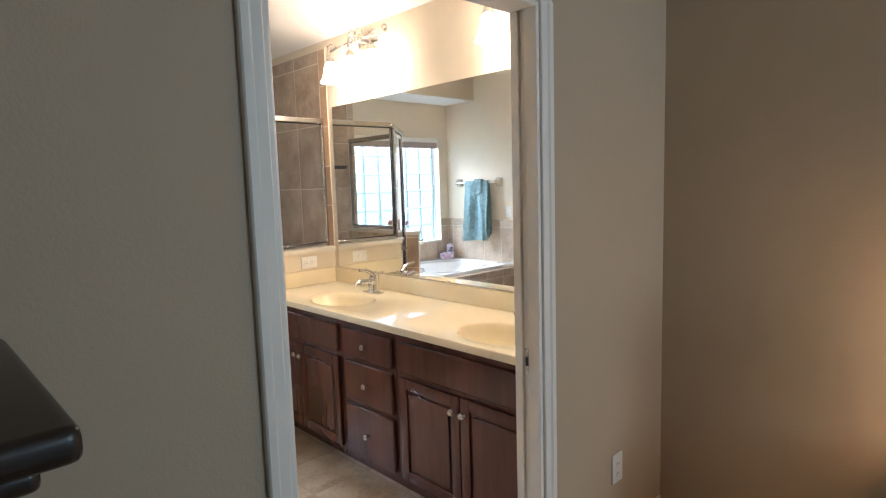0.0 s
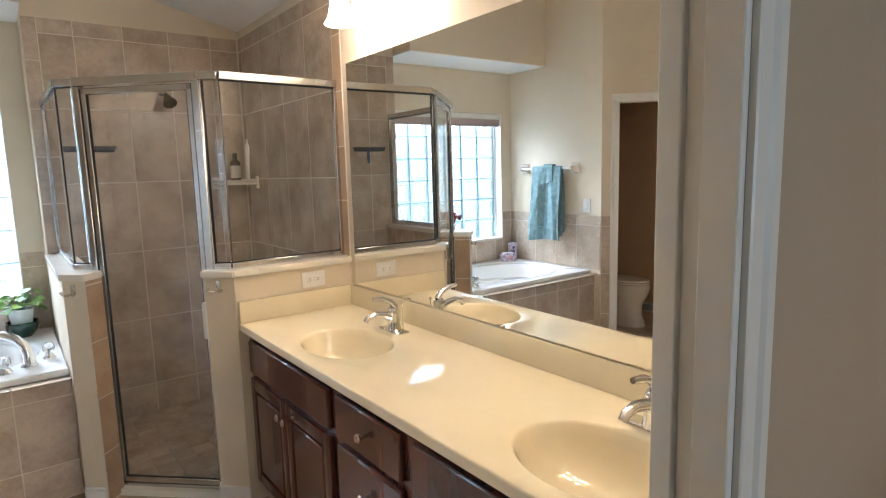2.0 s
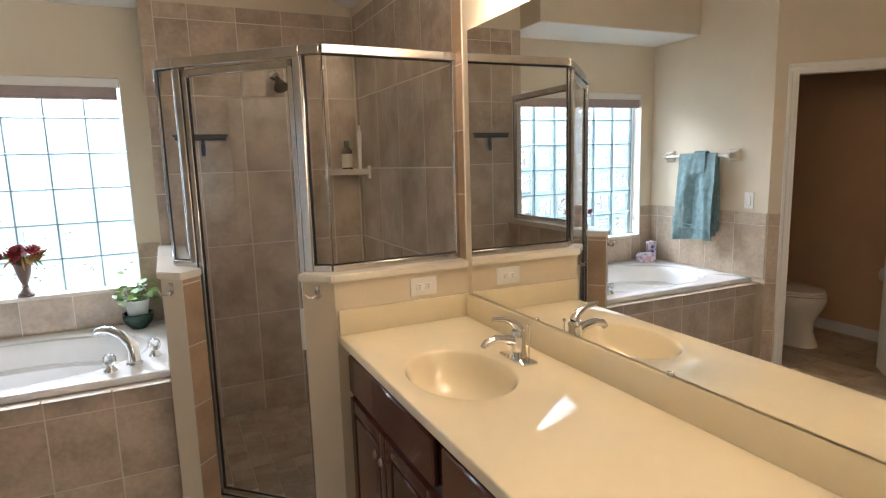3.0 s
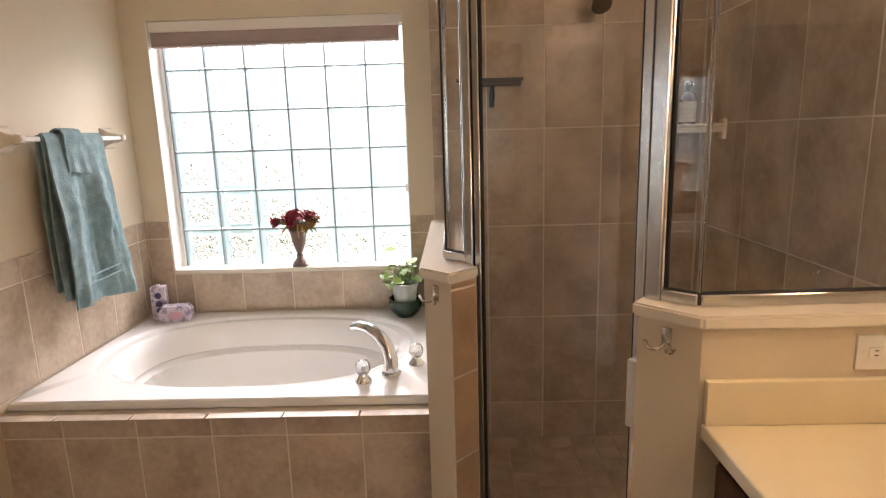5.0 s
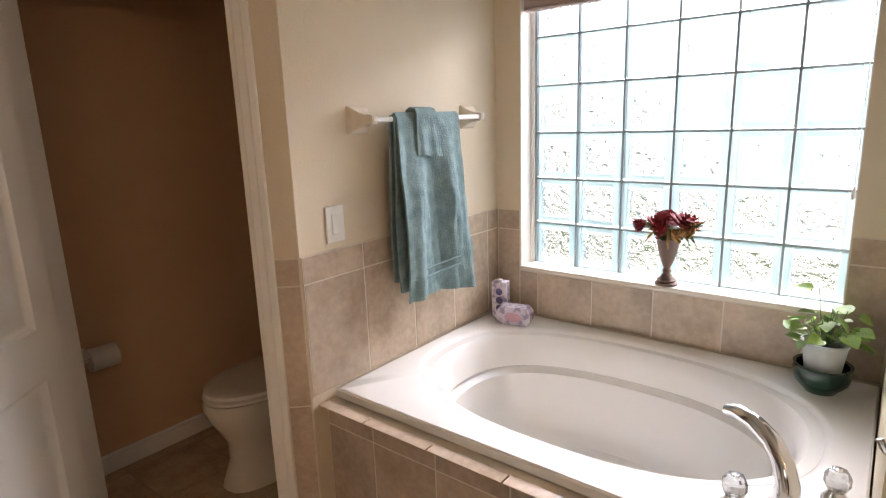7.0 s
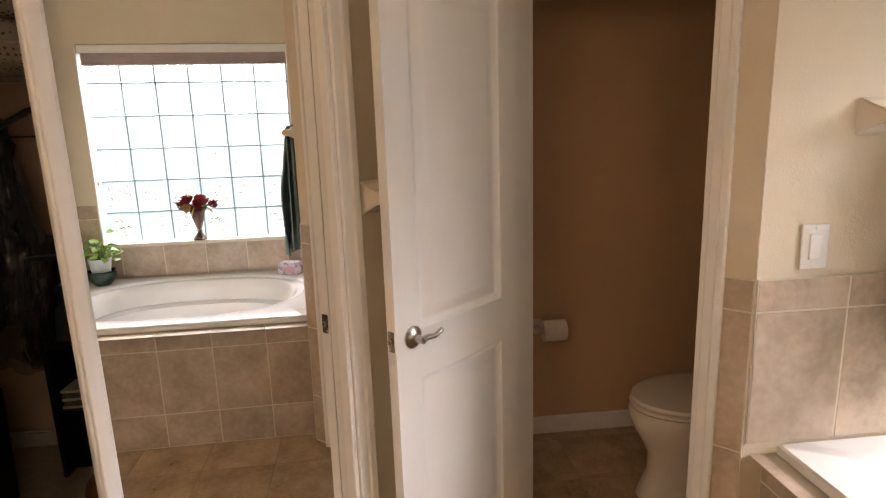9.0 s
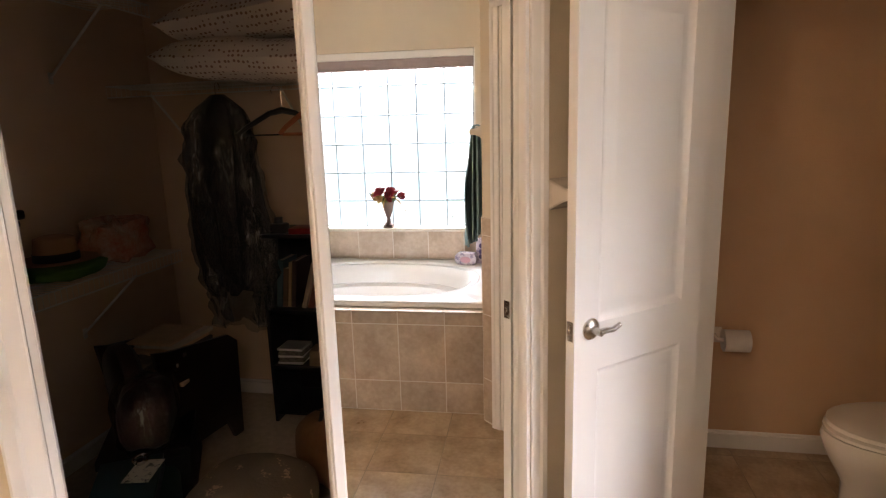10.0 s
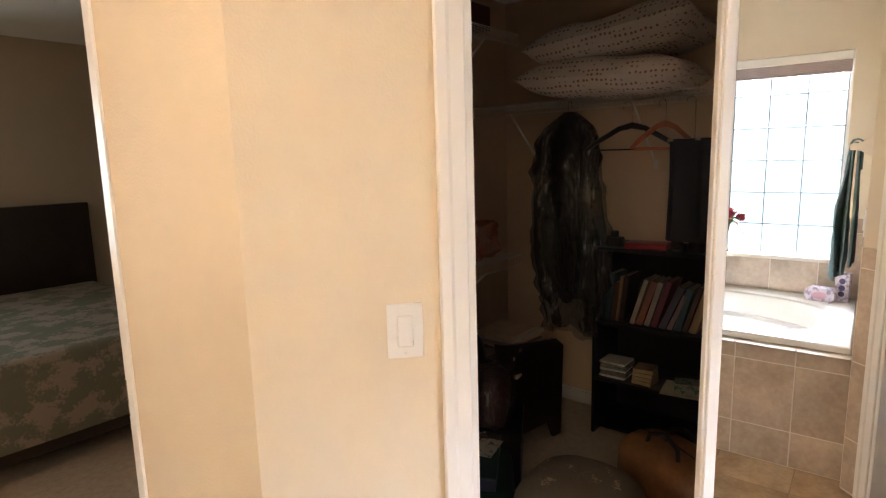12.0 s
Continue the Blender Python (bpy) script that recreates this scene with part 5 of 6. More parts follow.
wire_shelf(pose(-1.95, 2.5, 0, 0, 0, -90), 1.85, 0.34, 1.80, "white wire shelf with a hanging rail on the closet back wall", (0.9, 1.6))
wire_shelf(pose(-1.58, 0.65, 0, 0, 0, 0), 1.12, 0.32, 2.16, "high white wire shelf on the closet side wall", (0.30,))
wire_shelf(pose(-1.58, 0.65, 0, 0, 0, 0), 1.12, 0.33, 0.965, "low white wire shelf on the closet side wall", (0.34,))


def pillow(m, seed, label):
    t = thing("pillow", m, label, "pillow", "stacked pillows")
    rnd = random.Random(seed)
    bm = bmesh.new()
    nx, ny = 30, 22
    sx, sy, h = 0.42, 0.26, 0.098

    def sheet(s):
        rows = []
        for j in range(ny + 1):
            row = []
            for i in range(nx + 1):
                u, v = 2 * i / nx - 1, 2 * j / ny - 1
                e = (max(0.0, 1 - u ** 4) * max(0.0, 1 - v ** 4)) ** 0.55
                w = noise.noise(Vector((u * 2.2 + seed, v * 2.2, s * 3.0))) * 0.022 * e
                pin = 1 - 0.07 * (abs(u) ** 2 * (1 - v * v)) * 0
                row.append(bm.verts.new((sx * u * (1 - 0.06 * (1 - abs(v)) ** 2 * abs(u)) * pin, sy * v * (1 - 0.08 * (1 - abs(u)) ** 2 * abs(v)), s * h * e + w)))
            rows.append(row)
        for a, b in zip(rows, rows[1:]):
            for i in range(nx):
                bm.faces.new((a[i], a[i + 1], b[i + 1], b[i]))
    sheet(1)
    sheet(-1)
    bmesh.ops.remove_doubles(bm, verts=bm.verts, dist=0.0015)
    part("pillow_case", bm, PILLOW, t)


PILLOW = mat("sprigged_cotton", (0.86, 0.77, 0.68), 0.9, col2=(0.82, 0.73, 0.64), scale=6, bump=0.4, bscale=90)
_n, _l = PILLOW.node_tree.nodes, PILLOW.node_tree.links
_vo = _n.new("ShaderNodeTexVoronoi")
_vo.inputs["Scale"].default_value = 42
_vo.inputs["Randomness"].default_value = 0.35
_tc = _n.new("ShaderNodeTexCoord")
_l.new(_tc.outputs["Object"], _vo.inputs["Vector"])
_ra = _n.new("ShaderNodeMapRange")
_ra.inputs[1].default_value, _ra.inputs[2].default_value = 0.24, 0.32
_l.new(_vo.outputs["Distance"], _ra.inputs[0])
_mi = _n.new("ShaderNodeMix")
_mi.data_type = 'RGBA'
_mi.inputs[6].default_value = (0.40, 0.24, 0.17, 1)
_b = _n["Principled BSDF"]
_l.new(_b.inputs["Base Color"].links[0].from_socket, _mi.inputs[7])
_l.new(_ra.outputs[0], _mi.inputs[0])
_l.new(_mi.outputs[2], _b.inputs["Base Color"])
pillow(pose(-1.70, 1.45, 1.893, 2, 3, 90), 1, "plump beige sprigged pillow on the closet shelf")
pillow(pose(-1.69, 1.50, 2.065, -4, -5, 88), 2, "beige sprigged pillow on top of another pillow")


def build_garments():
    t = thing("garment_bag", Matrix(), "dark suit in a clear plastic garment cover on a hanger", "garment")
    seg, x0, y0 = 64, -1.60, 1.26
    prof = ((1.735, 0.02), (1.705, 0.06), (1.665, 0.11), (1.60, 0.148), (1.5, 0.158), (1.2, 0.160), (0.95, 0.155), (0.78, 0.132), (0.62, 0.10))

    def half_width(z):
        for (za, ra), (zb, rb) in zip(prof, prof[1:]):
            if z >= zb:
                return ra + (rb - ra) * (za - z) / (za - zb)
        return prof[-1][1]

    def cloth(grow, crumple, pleat, z1):
        """A hung body of cloth or film: upright pleats, creases and a ragged hem."""
        bm = bmesh.new()
        rings, nz = [], 46
        for j in range(nz + 1):
            ring = []
            for i in range(seg):
                a = 6.283 * i / seg
                hem = 0.05 * noise.noise(Vector((math.cos(a) * 2, math.sin(a) * 2, grow * 90)))
                z = 1.735 - (1.735 - z1 + hem) * j / nz
                r = half_width(z)
                c, s = math.cos(a), math.sin(a)
                f = 1 + pleat * noise.noise(Vector((c * 3.4, s * 3.4, z * 0.9))) * min(1, (1.75 - z) * 4)
                w = crumple * noise.noise(Vector((c * 5, s * 5, z * 16))) * min(1, (1.75 - z) * 6)
                ring.append(bm.verts.new((x0 + (r * 0.45 * f + grow + w) * c, y0 + (r * f + grow + w) * s + 0.015 * math.sin(z * 4), z)))
            rings.append(ring)
        for p, q in zip(rings, rings[1:]):
            for i in range(seg):
                bm.faces.new((p[i], p[(i + 1) % seg], q[(i + 1) % seg], q[i]))
        bm.faces.new(rings[0])
        return bm
    part("suit", cloth(0.0, 0.012, 0.85, 0.74), mat("black_wool", (0.014, 0.012, 0.012), 0.8, scale=20), t, "black wool suit")
    # pale noise streaks: milky creases that also stand in for lamp glints
    part("plastic_cover", cloth(0.014, 0.035, 0.95, 0.56), mat("glint_streaked_film", (0.62, 0.58, 0.52), 0.10, col2=(0.04, 0.04, 0.04), scale=9, detail=10, lo=0.54, hi=0.64, bump=1.0, bscale=30, bdist=0.03, alpha=0.42, spec=1.0, wave=(1, 1, 0.35)), t, "crinkled clear plastic cover", False)
    bm = bmesh.new()
    tube(bm, [(x0, y0, 1.73)] + arc((x0 - 0.02, y0, 1.775), 0.02, 0, 230, 10), 0.002, 6)
    part("hook", bm, NICKEL, t)
    for nm, y, yaw, mt, lab in (("hanger", 1.60, 25, mat("black_plastic", (0.012, 0.012, 0.013), 0.35), "black plastic clothes hanger"), ("hanger", 1.76, 66, mat("orange_wood", (0.52, 0.17, 0.085), 0.4), "orange wooden clothes hanger")):
        h = thing(nm, pose(-1.60, y, 1.74, 0, 0, yaw), lab + " on the closet rail", "hanger")
        bm = bmesh.new()
        tube(bm, [(0, -0.21, -0.20), (0, -0.17, -0.17), (0, -0.06, -0.105), (0, 0, -0.09), (0, 0.06, -0.105), (0, 0.17, -0.17), (0, 0.21, -0.20)], 0.011, 8, [0.009, 0.012, 0.013, 0.016, 0.013, 0.012, 0.009])
        part("shoulder", bm, mt, h)
        bm = bmesh.new()
        tube(bm, [(0, -0.19, -0.205), (0, 0.19, -0.205)], 0.004 if yaw == 25 else 0.008, 8)
        part("trouser_bar", bm, mt, h)
        bm = bmesh.new()
        tube(bm, [(0, 0, -0.08), (0, 0, -0.01)] + arc((0, -0.022, 0.0), 0.022, 0, 220, 10, 1, 2), 0.002, 6)
        part("hook", bm, NICKEL, h)
    t = thing("trousers", Matrix(), "dark trousers hung over a hanger bar in the closet", "garment")
    bm = bmesh.new()
    ring = []
    for k in range(28):
        a = 6.283 * k / 28
        ring.append((0.03 * math.sin(a) + 0.012 * math.sin(3 * a) + 0.008 * math.cos(7 * a), 0.10 * math.cos(a) + 0.01 * math.sin(5 * a)))
    last = None
    for z, gx, gy in ((1.575, 0.35, 1.0), (1.54, 0.7, 1.02), (1.40, 1.0, 1.0), (1.22, 1.15, 1.06), (1.10, 1.3, 1.1)):
        cur = [bm.verts.new((-1.605 + gx * px, 1.885 + gy * py, z + 0.02 * px)) for px, py in ring]
        if last:
            for k in range(28):
                bm.faces.new((last[k], last[(k + 1) % 28], cur[(k + 1) % 28], cur[k]))
        else:
            bm.faces.new(cur)
        last = cur
    bm.faces.new(last)
    part("cloth", bm, mat("charcoal_wool", (0.03, 0.032, 0.042), 0.9), t)
    bm = bmesh.new()
    tube(bm, [(-1.605, 1.77, 1.57), (-1.605, 2.02, 1.57)], 0.008)
    tube(bm, [(-1.605, 1.89, 1.57), (-1.605, 1.89, 1.72)] + arc((-1.605, 1.87, 1.745), 0.02, -20, 200, 8, 1, 2), 0.002, 6)
    part("hanger_bar", bm, NICKEL, t)


build_garments()


def build_bookcase():
    x0, x1, y0, y1 = -1.935, -1.62, 1.40, 2.15
    t = thing("bookcase", Matrix(), "low black bookcase with books and discs against the closet wall", "bookcase")
    part("side", B(((x0, y0, 0.005), (x1, y0 + 0.018, 1.02), 0.001)), BLACKWOOD, t)
    part("side", B(((x0, y1 - 0.018, 0.005), (x1, y1, 1.02), 0.001)), BLACKWOOD, t)
    part("back", B(((x0, y0 + 0.018, 0.005), (x0 + 0.008, y1 - 0.018, 1.0))), BLACKWOOD, t)
    part("top", B(((x0, y0 - 0.004, 1.02), (x1 + 0.006, y1 + 0.004, 1.04), 0.002)), BLACKWOOD, t)
    for z in (0.05, 0.31, 0.62):
        part("shelf", B(((x0 + 0.008, y0 + 0.018, z), (x1, y1 - 0.018, z + 0.018), 0.001)), BLACKWOOD, t)
    rnd = random.Random(6)
    cols = ((0.03, 0.07, 0.09), (0.10, 0.06, 0.04), (0.30, 0.19, 0.10), (0.05, 0.03, 0.03), (0.42, 0.34, 0.26), (0.25, 0.10, 0.07), (0.35, 0.30, 0.26), (0.14, 0.03, 0.05), (0.06, 0.06, 0.10), (0.30, 0.22, 0.22))
    y = y0 + 0.04
    page = mat("book_pages", (0.45, 0.38, 0.28), 0.9)
    for i in range(17):
        w = rnd.uniform(0.016, 0.036)
        h = rnd.uniform(0.19, 0.27)
        lean = -6 if i < 4 else -rnd.uniform(14, 24)
        b = thing("book", pose(-1.76, y + (0.0 if i < 4 else 0.03), 0.638 + (0.004), lean, 0, 0), "worn book standing on the bookcase shelf", "book", "shelved books")
        c = cols[i % len(cols)]
        cm = mat("cloth_cover_%s" % "abcdefghijklmnopq"[i], c, 0.6, scale=15)
        part("cover", B(((-0.085, 0, 0), (0.085, 0.003, h), 0.001), ((-0.085, w - 0.003, 0), (0.085, w, h), 0.001), ((0.082, 0, 0), (0.086, w, h), 0.001)), cm, b)
        part("page_block", B(((-0.08, 0.003, 0.003), (0.08, w - 0.003, h - 0.004))), page, b, "", False)
        y += w + (0.003 if i < 4 else 0.010)
        if y > y1 - 0.12:
            break
    disc = mat("disc_case", (0.30, 0.27, 0.22), 0.3, col2=(0.05, 0.05, 0.05), scale=60)
    for k in range(7):
        b = thing("disc_case", pose(-1.72, 1.50 + 0.004 * (k % 3), 0.328 + 0.0125 * k, 0, 0, 4 * (k % 2)), "flat disc case in a stack on the bookcase", "disc case", "stacked disc cases")
        part("case", B(((-0.06, -0.07, 0), (0.07, 0.07, 0.0115), 0.001)), disc if k % 3 else WHITE, b)
    for k in range(4):
        b = thing("disc_case", pose(-1.70, 1.665, 0.328 + 0.0215 * k, 0, 0, -3 + 3 * k), "small tan case in a stack on the bookcase", "disc case", "stacked tan cases")
        part("case", B(((-0.05, -0.05, 0), (0.06, 0.05, 0.0205), 0.001)), mat("tan_case_%s" % "abcd"[k], (0.34, 0.25, 0.15), 0.5, scale=30), b)
    b = thing("paper_sheet", pose(-1.70, 1.87, 0.3285, 0, 0, 8), "pale sheet of paper on the bookcase shelf", "paper")
    part("sheet", B(((-0.10, -0.11, 0), (0.10, 0.12, 0.004))), page, b)
    b = thing("small_box", pose(-1.69, 1.89, 0.3325, 0, 0, 15), "small green and white box on the bookcase shelf", "box")
    part("carton", B(((-0.05, -0.07, 0), (0.05, 0.07, 0.05), 0.002)), mat("green_print", (0.05, 0.13, 0.07), 0.4, col2=(0.3, 0.3, 0.25), scale=40, lo=0.5, hi=0.56), b)
    b = thing("red_case", pose(-1.70, 1.66, 1.04, 0, 0, 5), "flat red case on top of the bookcase", "case")
    part("case", B(((-0.06, -0.10, 0), (0.07, 0.10, 0.03), 0.006, 2)), mat("red_plastic", (0.30, 0.02, 0.02), 0.35), b)
    b = thing("camera_pouch", pose(-1.68, 1.49, 1.04), "small black camera on top of the bookcase", "camera")
    bm = bmesh.new()
    box(bm, (-0.03, -0.045, 0), (0.03, 0.045, 0.05), 0.01, 2)
    lathe(bm, [(0.022, 0.03), (0.022, 0.06), (0, 0.06)], pose(-0.0, 0.0, 0.02), 14)
    part("body", bm, BLACK, b)
    b = thing("drinking_glass", pose(-1.70, 1.80, 1.04), "short clear glass on top of the bookcase", "glass")
    bm = bmesh.new()
    lathe(bm, [(0, 0), (0.026, 0), (0.031, 0.085), (0.029, 0.085), (0.024, 0.005), (0, 0.005)], None, 18)
    part("glass", bm, mat("smoky_glass", (0.6, 0.55, 0.5), 0.05, trans=0.8), b)
    b = thing("figurine", pose(-1.68, 1.90, 1.04), "small dark rounded ornament on top of the bookcase", "ornament")
    bm = bmesh.new()
    lathe(bm, [(0, 0), (0.04, 0), (0.045, 0.03), (0.028, 0.07), (0.034, 0.10), (0.022, 0.13), (0, 0.135)], None, 16)
    part("body", bm, BLACKWOOD, b)


build_bookcase()


def soft(bm, sx, sy, sz, seed, amp=0.06, ex=3.0, nu=26, nv=16, z0=0.0):
    """A rounded, uneven soft volume resting on z0."""
    rows = []
    for j in range(nv + 1):
        ph = -math.pi / 2 + math.pi * j / nv
        row = []
        for i in range(nu):
            th = 6.28318 * i / nu
            c, s, cp, sp = math.cos(th), math.sin(th), math.cos(ph), math.sin(ph)
            f = lambda q: math.copysign(abs(q) ** (2 / ex), q)
            p = Vector((sx * f(c) * f(cp), sy * f(s) * f(cp), sz * f(sp)))
            p *= 1 + amp * noise.noise(Vector((c * 2 + seed, s * 2, sp * 2)))
            row.append(bm.verts.new((p.x, p.y, z0 + sz + max(p.z, -sz))))
        rows.append(row)
    for a, b in zip(rows, rows[1:]):
        for i in range(nu):
            bm.faces.new((a[i], a[(i + 1) % nu], b[(i + 1) % nu], b[i]))


def build_closet_clutter():
    t = thing("round_ottoman", pose(-0.72, 1.77, 0.004), "round grey-brown floral ottoman cushion on the closet floor", "ottoman")
    bm = bmesh.new()
    soft(bm, 0.235, 0.235, 0.15, 3, 0.03, 2.8, 32, 18)
    floral = mat("floral_tapestry", (0.16, 0.125, 0.09), 0.85, col2=(0.44, 0.32, 0.22), scale=14, detail=3, lo=0.37, hi=0.41, bump=0.5, bscale=90)
    part("cushion", bm, floral, t)
    bm = bmesh.new()
    tube(bm, [(0.235 * math.cos(6.283 * i / 32), 0.235 * math.sin(6.283 * i / 32), 0.17) for i in range(33)], 0.007, 6)
    part("piping", bm, floral, t)
    t = thing("duffel_bag", pose(-1.15, 1.99, 0.004, 0, 0, 60), "tan leather duffel bag with dark handles on the closet floor", "bag")
    bm = bmesh.new()
    soft(bm, 0.27, 0.15, 0.15, 9, 0.05, 3.2)
    leather = mat("tan_leather", (0.26, 0.125, 0.055), 0.5, col2=(0.17, 0.075, 0.03), scale=8, bump=0.3, bscale=120)
    part("body", bm, leather, t)
    for s in (-1, 1):
        bm = bmesh.new()
        tube(bm, [(-0.10, s * 0.07, 0.25), (-0.08, s * 0.06, 0.33), (0, s * 0.05, 0.36), (0.08, s * 0.06, 0.33), (0.10, s * 0.07, 0.25)], 0.010, 8)
        part("strap", bm, BLACK, t, "dark carrying strap")
    bm = bmesh.new()
    tube(bm, [(-0.2, 0, 0.285), (0, 0, 0.305), (0.2, 0, 0.285)], 0.005, 6)
    part("zip", bm, BLACK, t)
    t = thing("shoe_bag", pose(-0.98, 1.73, 0.004, 0, 0, 20), "small brown cloth bag on the closet floor", "bag")
    bm = bmesh.new()
    soft(bm, 0.11, 0.08, 0.055, 5, 0.12)
    part("bag", bm, mat("brown_cloth", (0.07, 0.045, 0.03), 0.9), t)
    # magazine rack with papers
    t = thing("magazine_rack", pose(-1.32, 1.06, 0.004, 0, 0, -10), "dark wooden rack with curved sides piled with magazines", "rack")
    for y in (-0.17, 0.17):
        bm = bmesh.new()
        prism(bm, [(-0.22, 0.0), (-0.16, 0.0), (-0.12, 0.10), (0.10, 0.10), (0.16, 0.0), (0.24, 0.0), (0.22, 0.30), (0.27, 0.62), (0.20, 0.60), (-0.18, 0.55), (-0.24, 0.5)], -0.01, 0.01)
        for v in bm.verts:
            v.co = Vector((v.co.x, y + v.co.z, v.co.y))
        part("side_panel", bm, ESPRESSO, t)
    for z in (0.12, 0.40):
        part("tray", B(((-0.18, -0.16, z), (0.22, 0.16, z + 0.015), 0.002)), ESPRESSO, t)
    rnd = random.Random(2)
    tones = [(0.62, 0.46, 0.30), (0.40, 0.33, 0.25), (0.16, 0.13, 0.11), (0.70, 0.48, 0.30), (0.60, 0.54, 0.45)]
    z = 0.419
    for i in range(11):
        g = thing("magazine", pose(-1.30 + rnd.uniform(-0.03, 0.05), 1.07 + rnd.uniform(-0.03, 0.03), z, rnd.uniform(-2, 2), rnd.uniform(-3, 3), rnd.uniform(-35, 20)), "worn magazine in an untidy stack", "magazine", "stacked magazines")
        h = rnd.uniform(0.008, 0.022)
        part("page_block", B(((-0.14, -0.11, 0), (0.14, 0.11, h), 0.002)), mat("magazine_%s" % "abcdefghijk"[i], tones[i % 5], 0.6, scale=18, lo=0.4, hi=0.5), g)
        z += h + 0.004
    t = thing("round_bag", pose(-1.03, 1.02, 0.34, 0, 0, 20), "round brown hat bag standing in the closet", "bag")
    bm = bmesh.new()
    lathe(bm, [(0, -0.05), (0.13, -0.05), (0.155, -0.03), (0.16, 0.0), (0.155, 0.03), (0.13, 0.05), (0, 0.05)], pose(0, 0, 0.16, 90, 0, 35), 28)
    part("body", bm, mat("oxblood_leather", (0.045, 0.018, 0.014), 0.45), t)
    t = thing("tote_bag", pose(-0.93, 1.20, 0.28, 0, 0, 30), "burgundy bag in clear plastic on a pile in the closet", "bag")
    bm = bmesh.new()
    soft(bm, 0.17, 0.10, 0.13, 7, 0.08, 3.5)
    part("body", bm, mat("burgundy_nylon", (0.11, 0.022, 0.032), 0.35, col2=(0.03, 0.006, 0.012), bump=0.6, bscale=20, bdist=0.02), t)
    t = thing("storage_trunk", pose(-1.0, 1.13, 0.004, 0, 0, 30), "dark trunk under the bags in the closet", "trunk")
    part("body", B(((-0.26, -0.16, 0), (0.22, 0.18, 0.235), 0.01, 2)), BLACKWOOD, t)
    part("lid", B(((-0.265, -0.165, 0.236), (0.225, 0.185, 0.276), 0.008, 2)), BLACKWOOD, t)
    t = thing("green_bin", pose(-0.66, 1.36, 0.004, 0, 0, 35), "dark green fabric bin on the closet floor", "bin")
    bm = bmesh.new()
    soft(bm, 0.22, 0.13, 0.11, 12, 0.06, 5)
    part("body", bm, mat("green_fabric", (0.012, 0.05, 0.04), 0.8), t)
    t = thing("blue_box", pose(-0.62, 1.33, 0.226, 0, 3, 30), "flat navy and white carton on the green bin", "box")
    part("carton", B(((-0.16, -0.11, 0), (0.16, 0.11, 0.05), 0.003)), mat("navy_card", (0.02, 0.03, 0.07), 0.5), t)
    part("lid", B(((-0.162, -0.112, 0.051), (0.162, 0.112, 0.063), 0.002)), mat("dark_teal_card", (0.015, 0.045, 0.05), 0.4), t, "dark teal lid")
    t = thing("paper_sheet", pose(-0.68, 1.36, 0.300, 0, 3, 12), "pale printed sheet lying on the carton", "paper")
    part("sheet", B(((-0.07, -0.05, 0), (0.07, 0.05, 0.002))), mat("printed_paper", (0.55, 0.52, 0.47), 0.6, col2=(0.12, 0.12, 0.14), scale=40, lo=0.40, hi=0.46), t, "", False)
    t = thing("wrist_watch", pose(-0.74, 1.30, 0.296, 0, 3, 40), "small steel watch lying on the carton", "watch")
    bm = bmesh.new()
    tube(bm, [(0.032 * math.cos(6.283 * i / 24), 0.026 * math.sin(6.283 * i / 24), 0.012) for i in range(25)], 0.006, 8)
    part("band", bm, NICKEL, t)
    bm = bmesh.new()
    lathe(bm, [(0, 0.026), (0.014, 0.026), (0.018, 0.022), (0.018, 0.012), (0, 0.012)], pose(0.03, 0, 0), 20)
    part("dial_case", bm, CHROME, t, "round steel case")
    t = thing("plastic_wrap", pose(-0.93, 1.20, 0.276, 0, 0, 30), "crinkled clear plastic wrap over the burgundy bag", "plastic wrap")
    bm = bmesh.new()
    soft(bm, 0.195, 0.125, 0.148, 17, 0.16, 3.0, 40, 26)
    # reuses the garment cover's film, glints painted in as pale streaks
    part("film", bm, MATS["glint_streaked_film"], t, "", False)
    # on the low shelf
    t = thing("straw_hat", pose(-0.99, 0.82, 0.99, 0, 0, 0), "brown straw hat with a black band on the wire shelf", "hat")
    bm = bmesh.new()
    lathe(bm, [(0.155, 0.055), (0.150, 0.062), (0.10, 0.05), (0.085, 0.055), (0.083, 0.10), (0.075, 0.15), (0.05, 0.16), (0, 0.155)], None, 26)
    part("hat", bm, mat("brown_straw", (0.34, 0.18, 0.09), 0.8, bump=0.6, bscale=150), t)
    bm = bmesh.new()
    lathe(bm, [(0.0865, 0.056), (0.0868, 0.06), (0.0858, 0.088), (0.0855, 0.09)], None, 26)
    part("band", bm, BLACK, t, "black ribbon band")
    t = thing("folded_cloth", pose(-0.99, 0.84, 0.968), "green folded cloth under the hat on the wire shelf", "cloth")
    bm = bmesh.new()
    soft(bm, 0.17, 0.12, 0.036, 4, 0.15)
    part("cloth", bm, mat("green_cotton", (0.08, 0.20, 0.03), 0.9), t)
    t = thing("plastic_bag", pose(-1.34, 0.82, 0.968), "crumpled reddish plastic bag on the wire shelf", "bag")
    bm = bmesh.new()
    soft(bm, 0.15, 0.12, 0.10, 21, 0.4)
    part("bag", bm, mat("red_film", (0.48, 0.15, 0.09), 0.2, col2=(0.55, 0.40, 0.30), scale=9, bump=1.0, bscale=30, bdist=0.02), t)
    t = thing("shoe_box", pose(-1.25, 0.80, 2.163), "brown carton on the high wire shelf", "box")
    part("carton", B(((-0.16, -0.11, 0), (0.16, 0.11, 0.12), 0.003)), mat("brown_card", (0.12, 0.05, 0.03), 0.7), t)


build_closet_clutter()


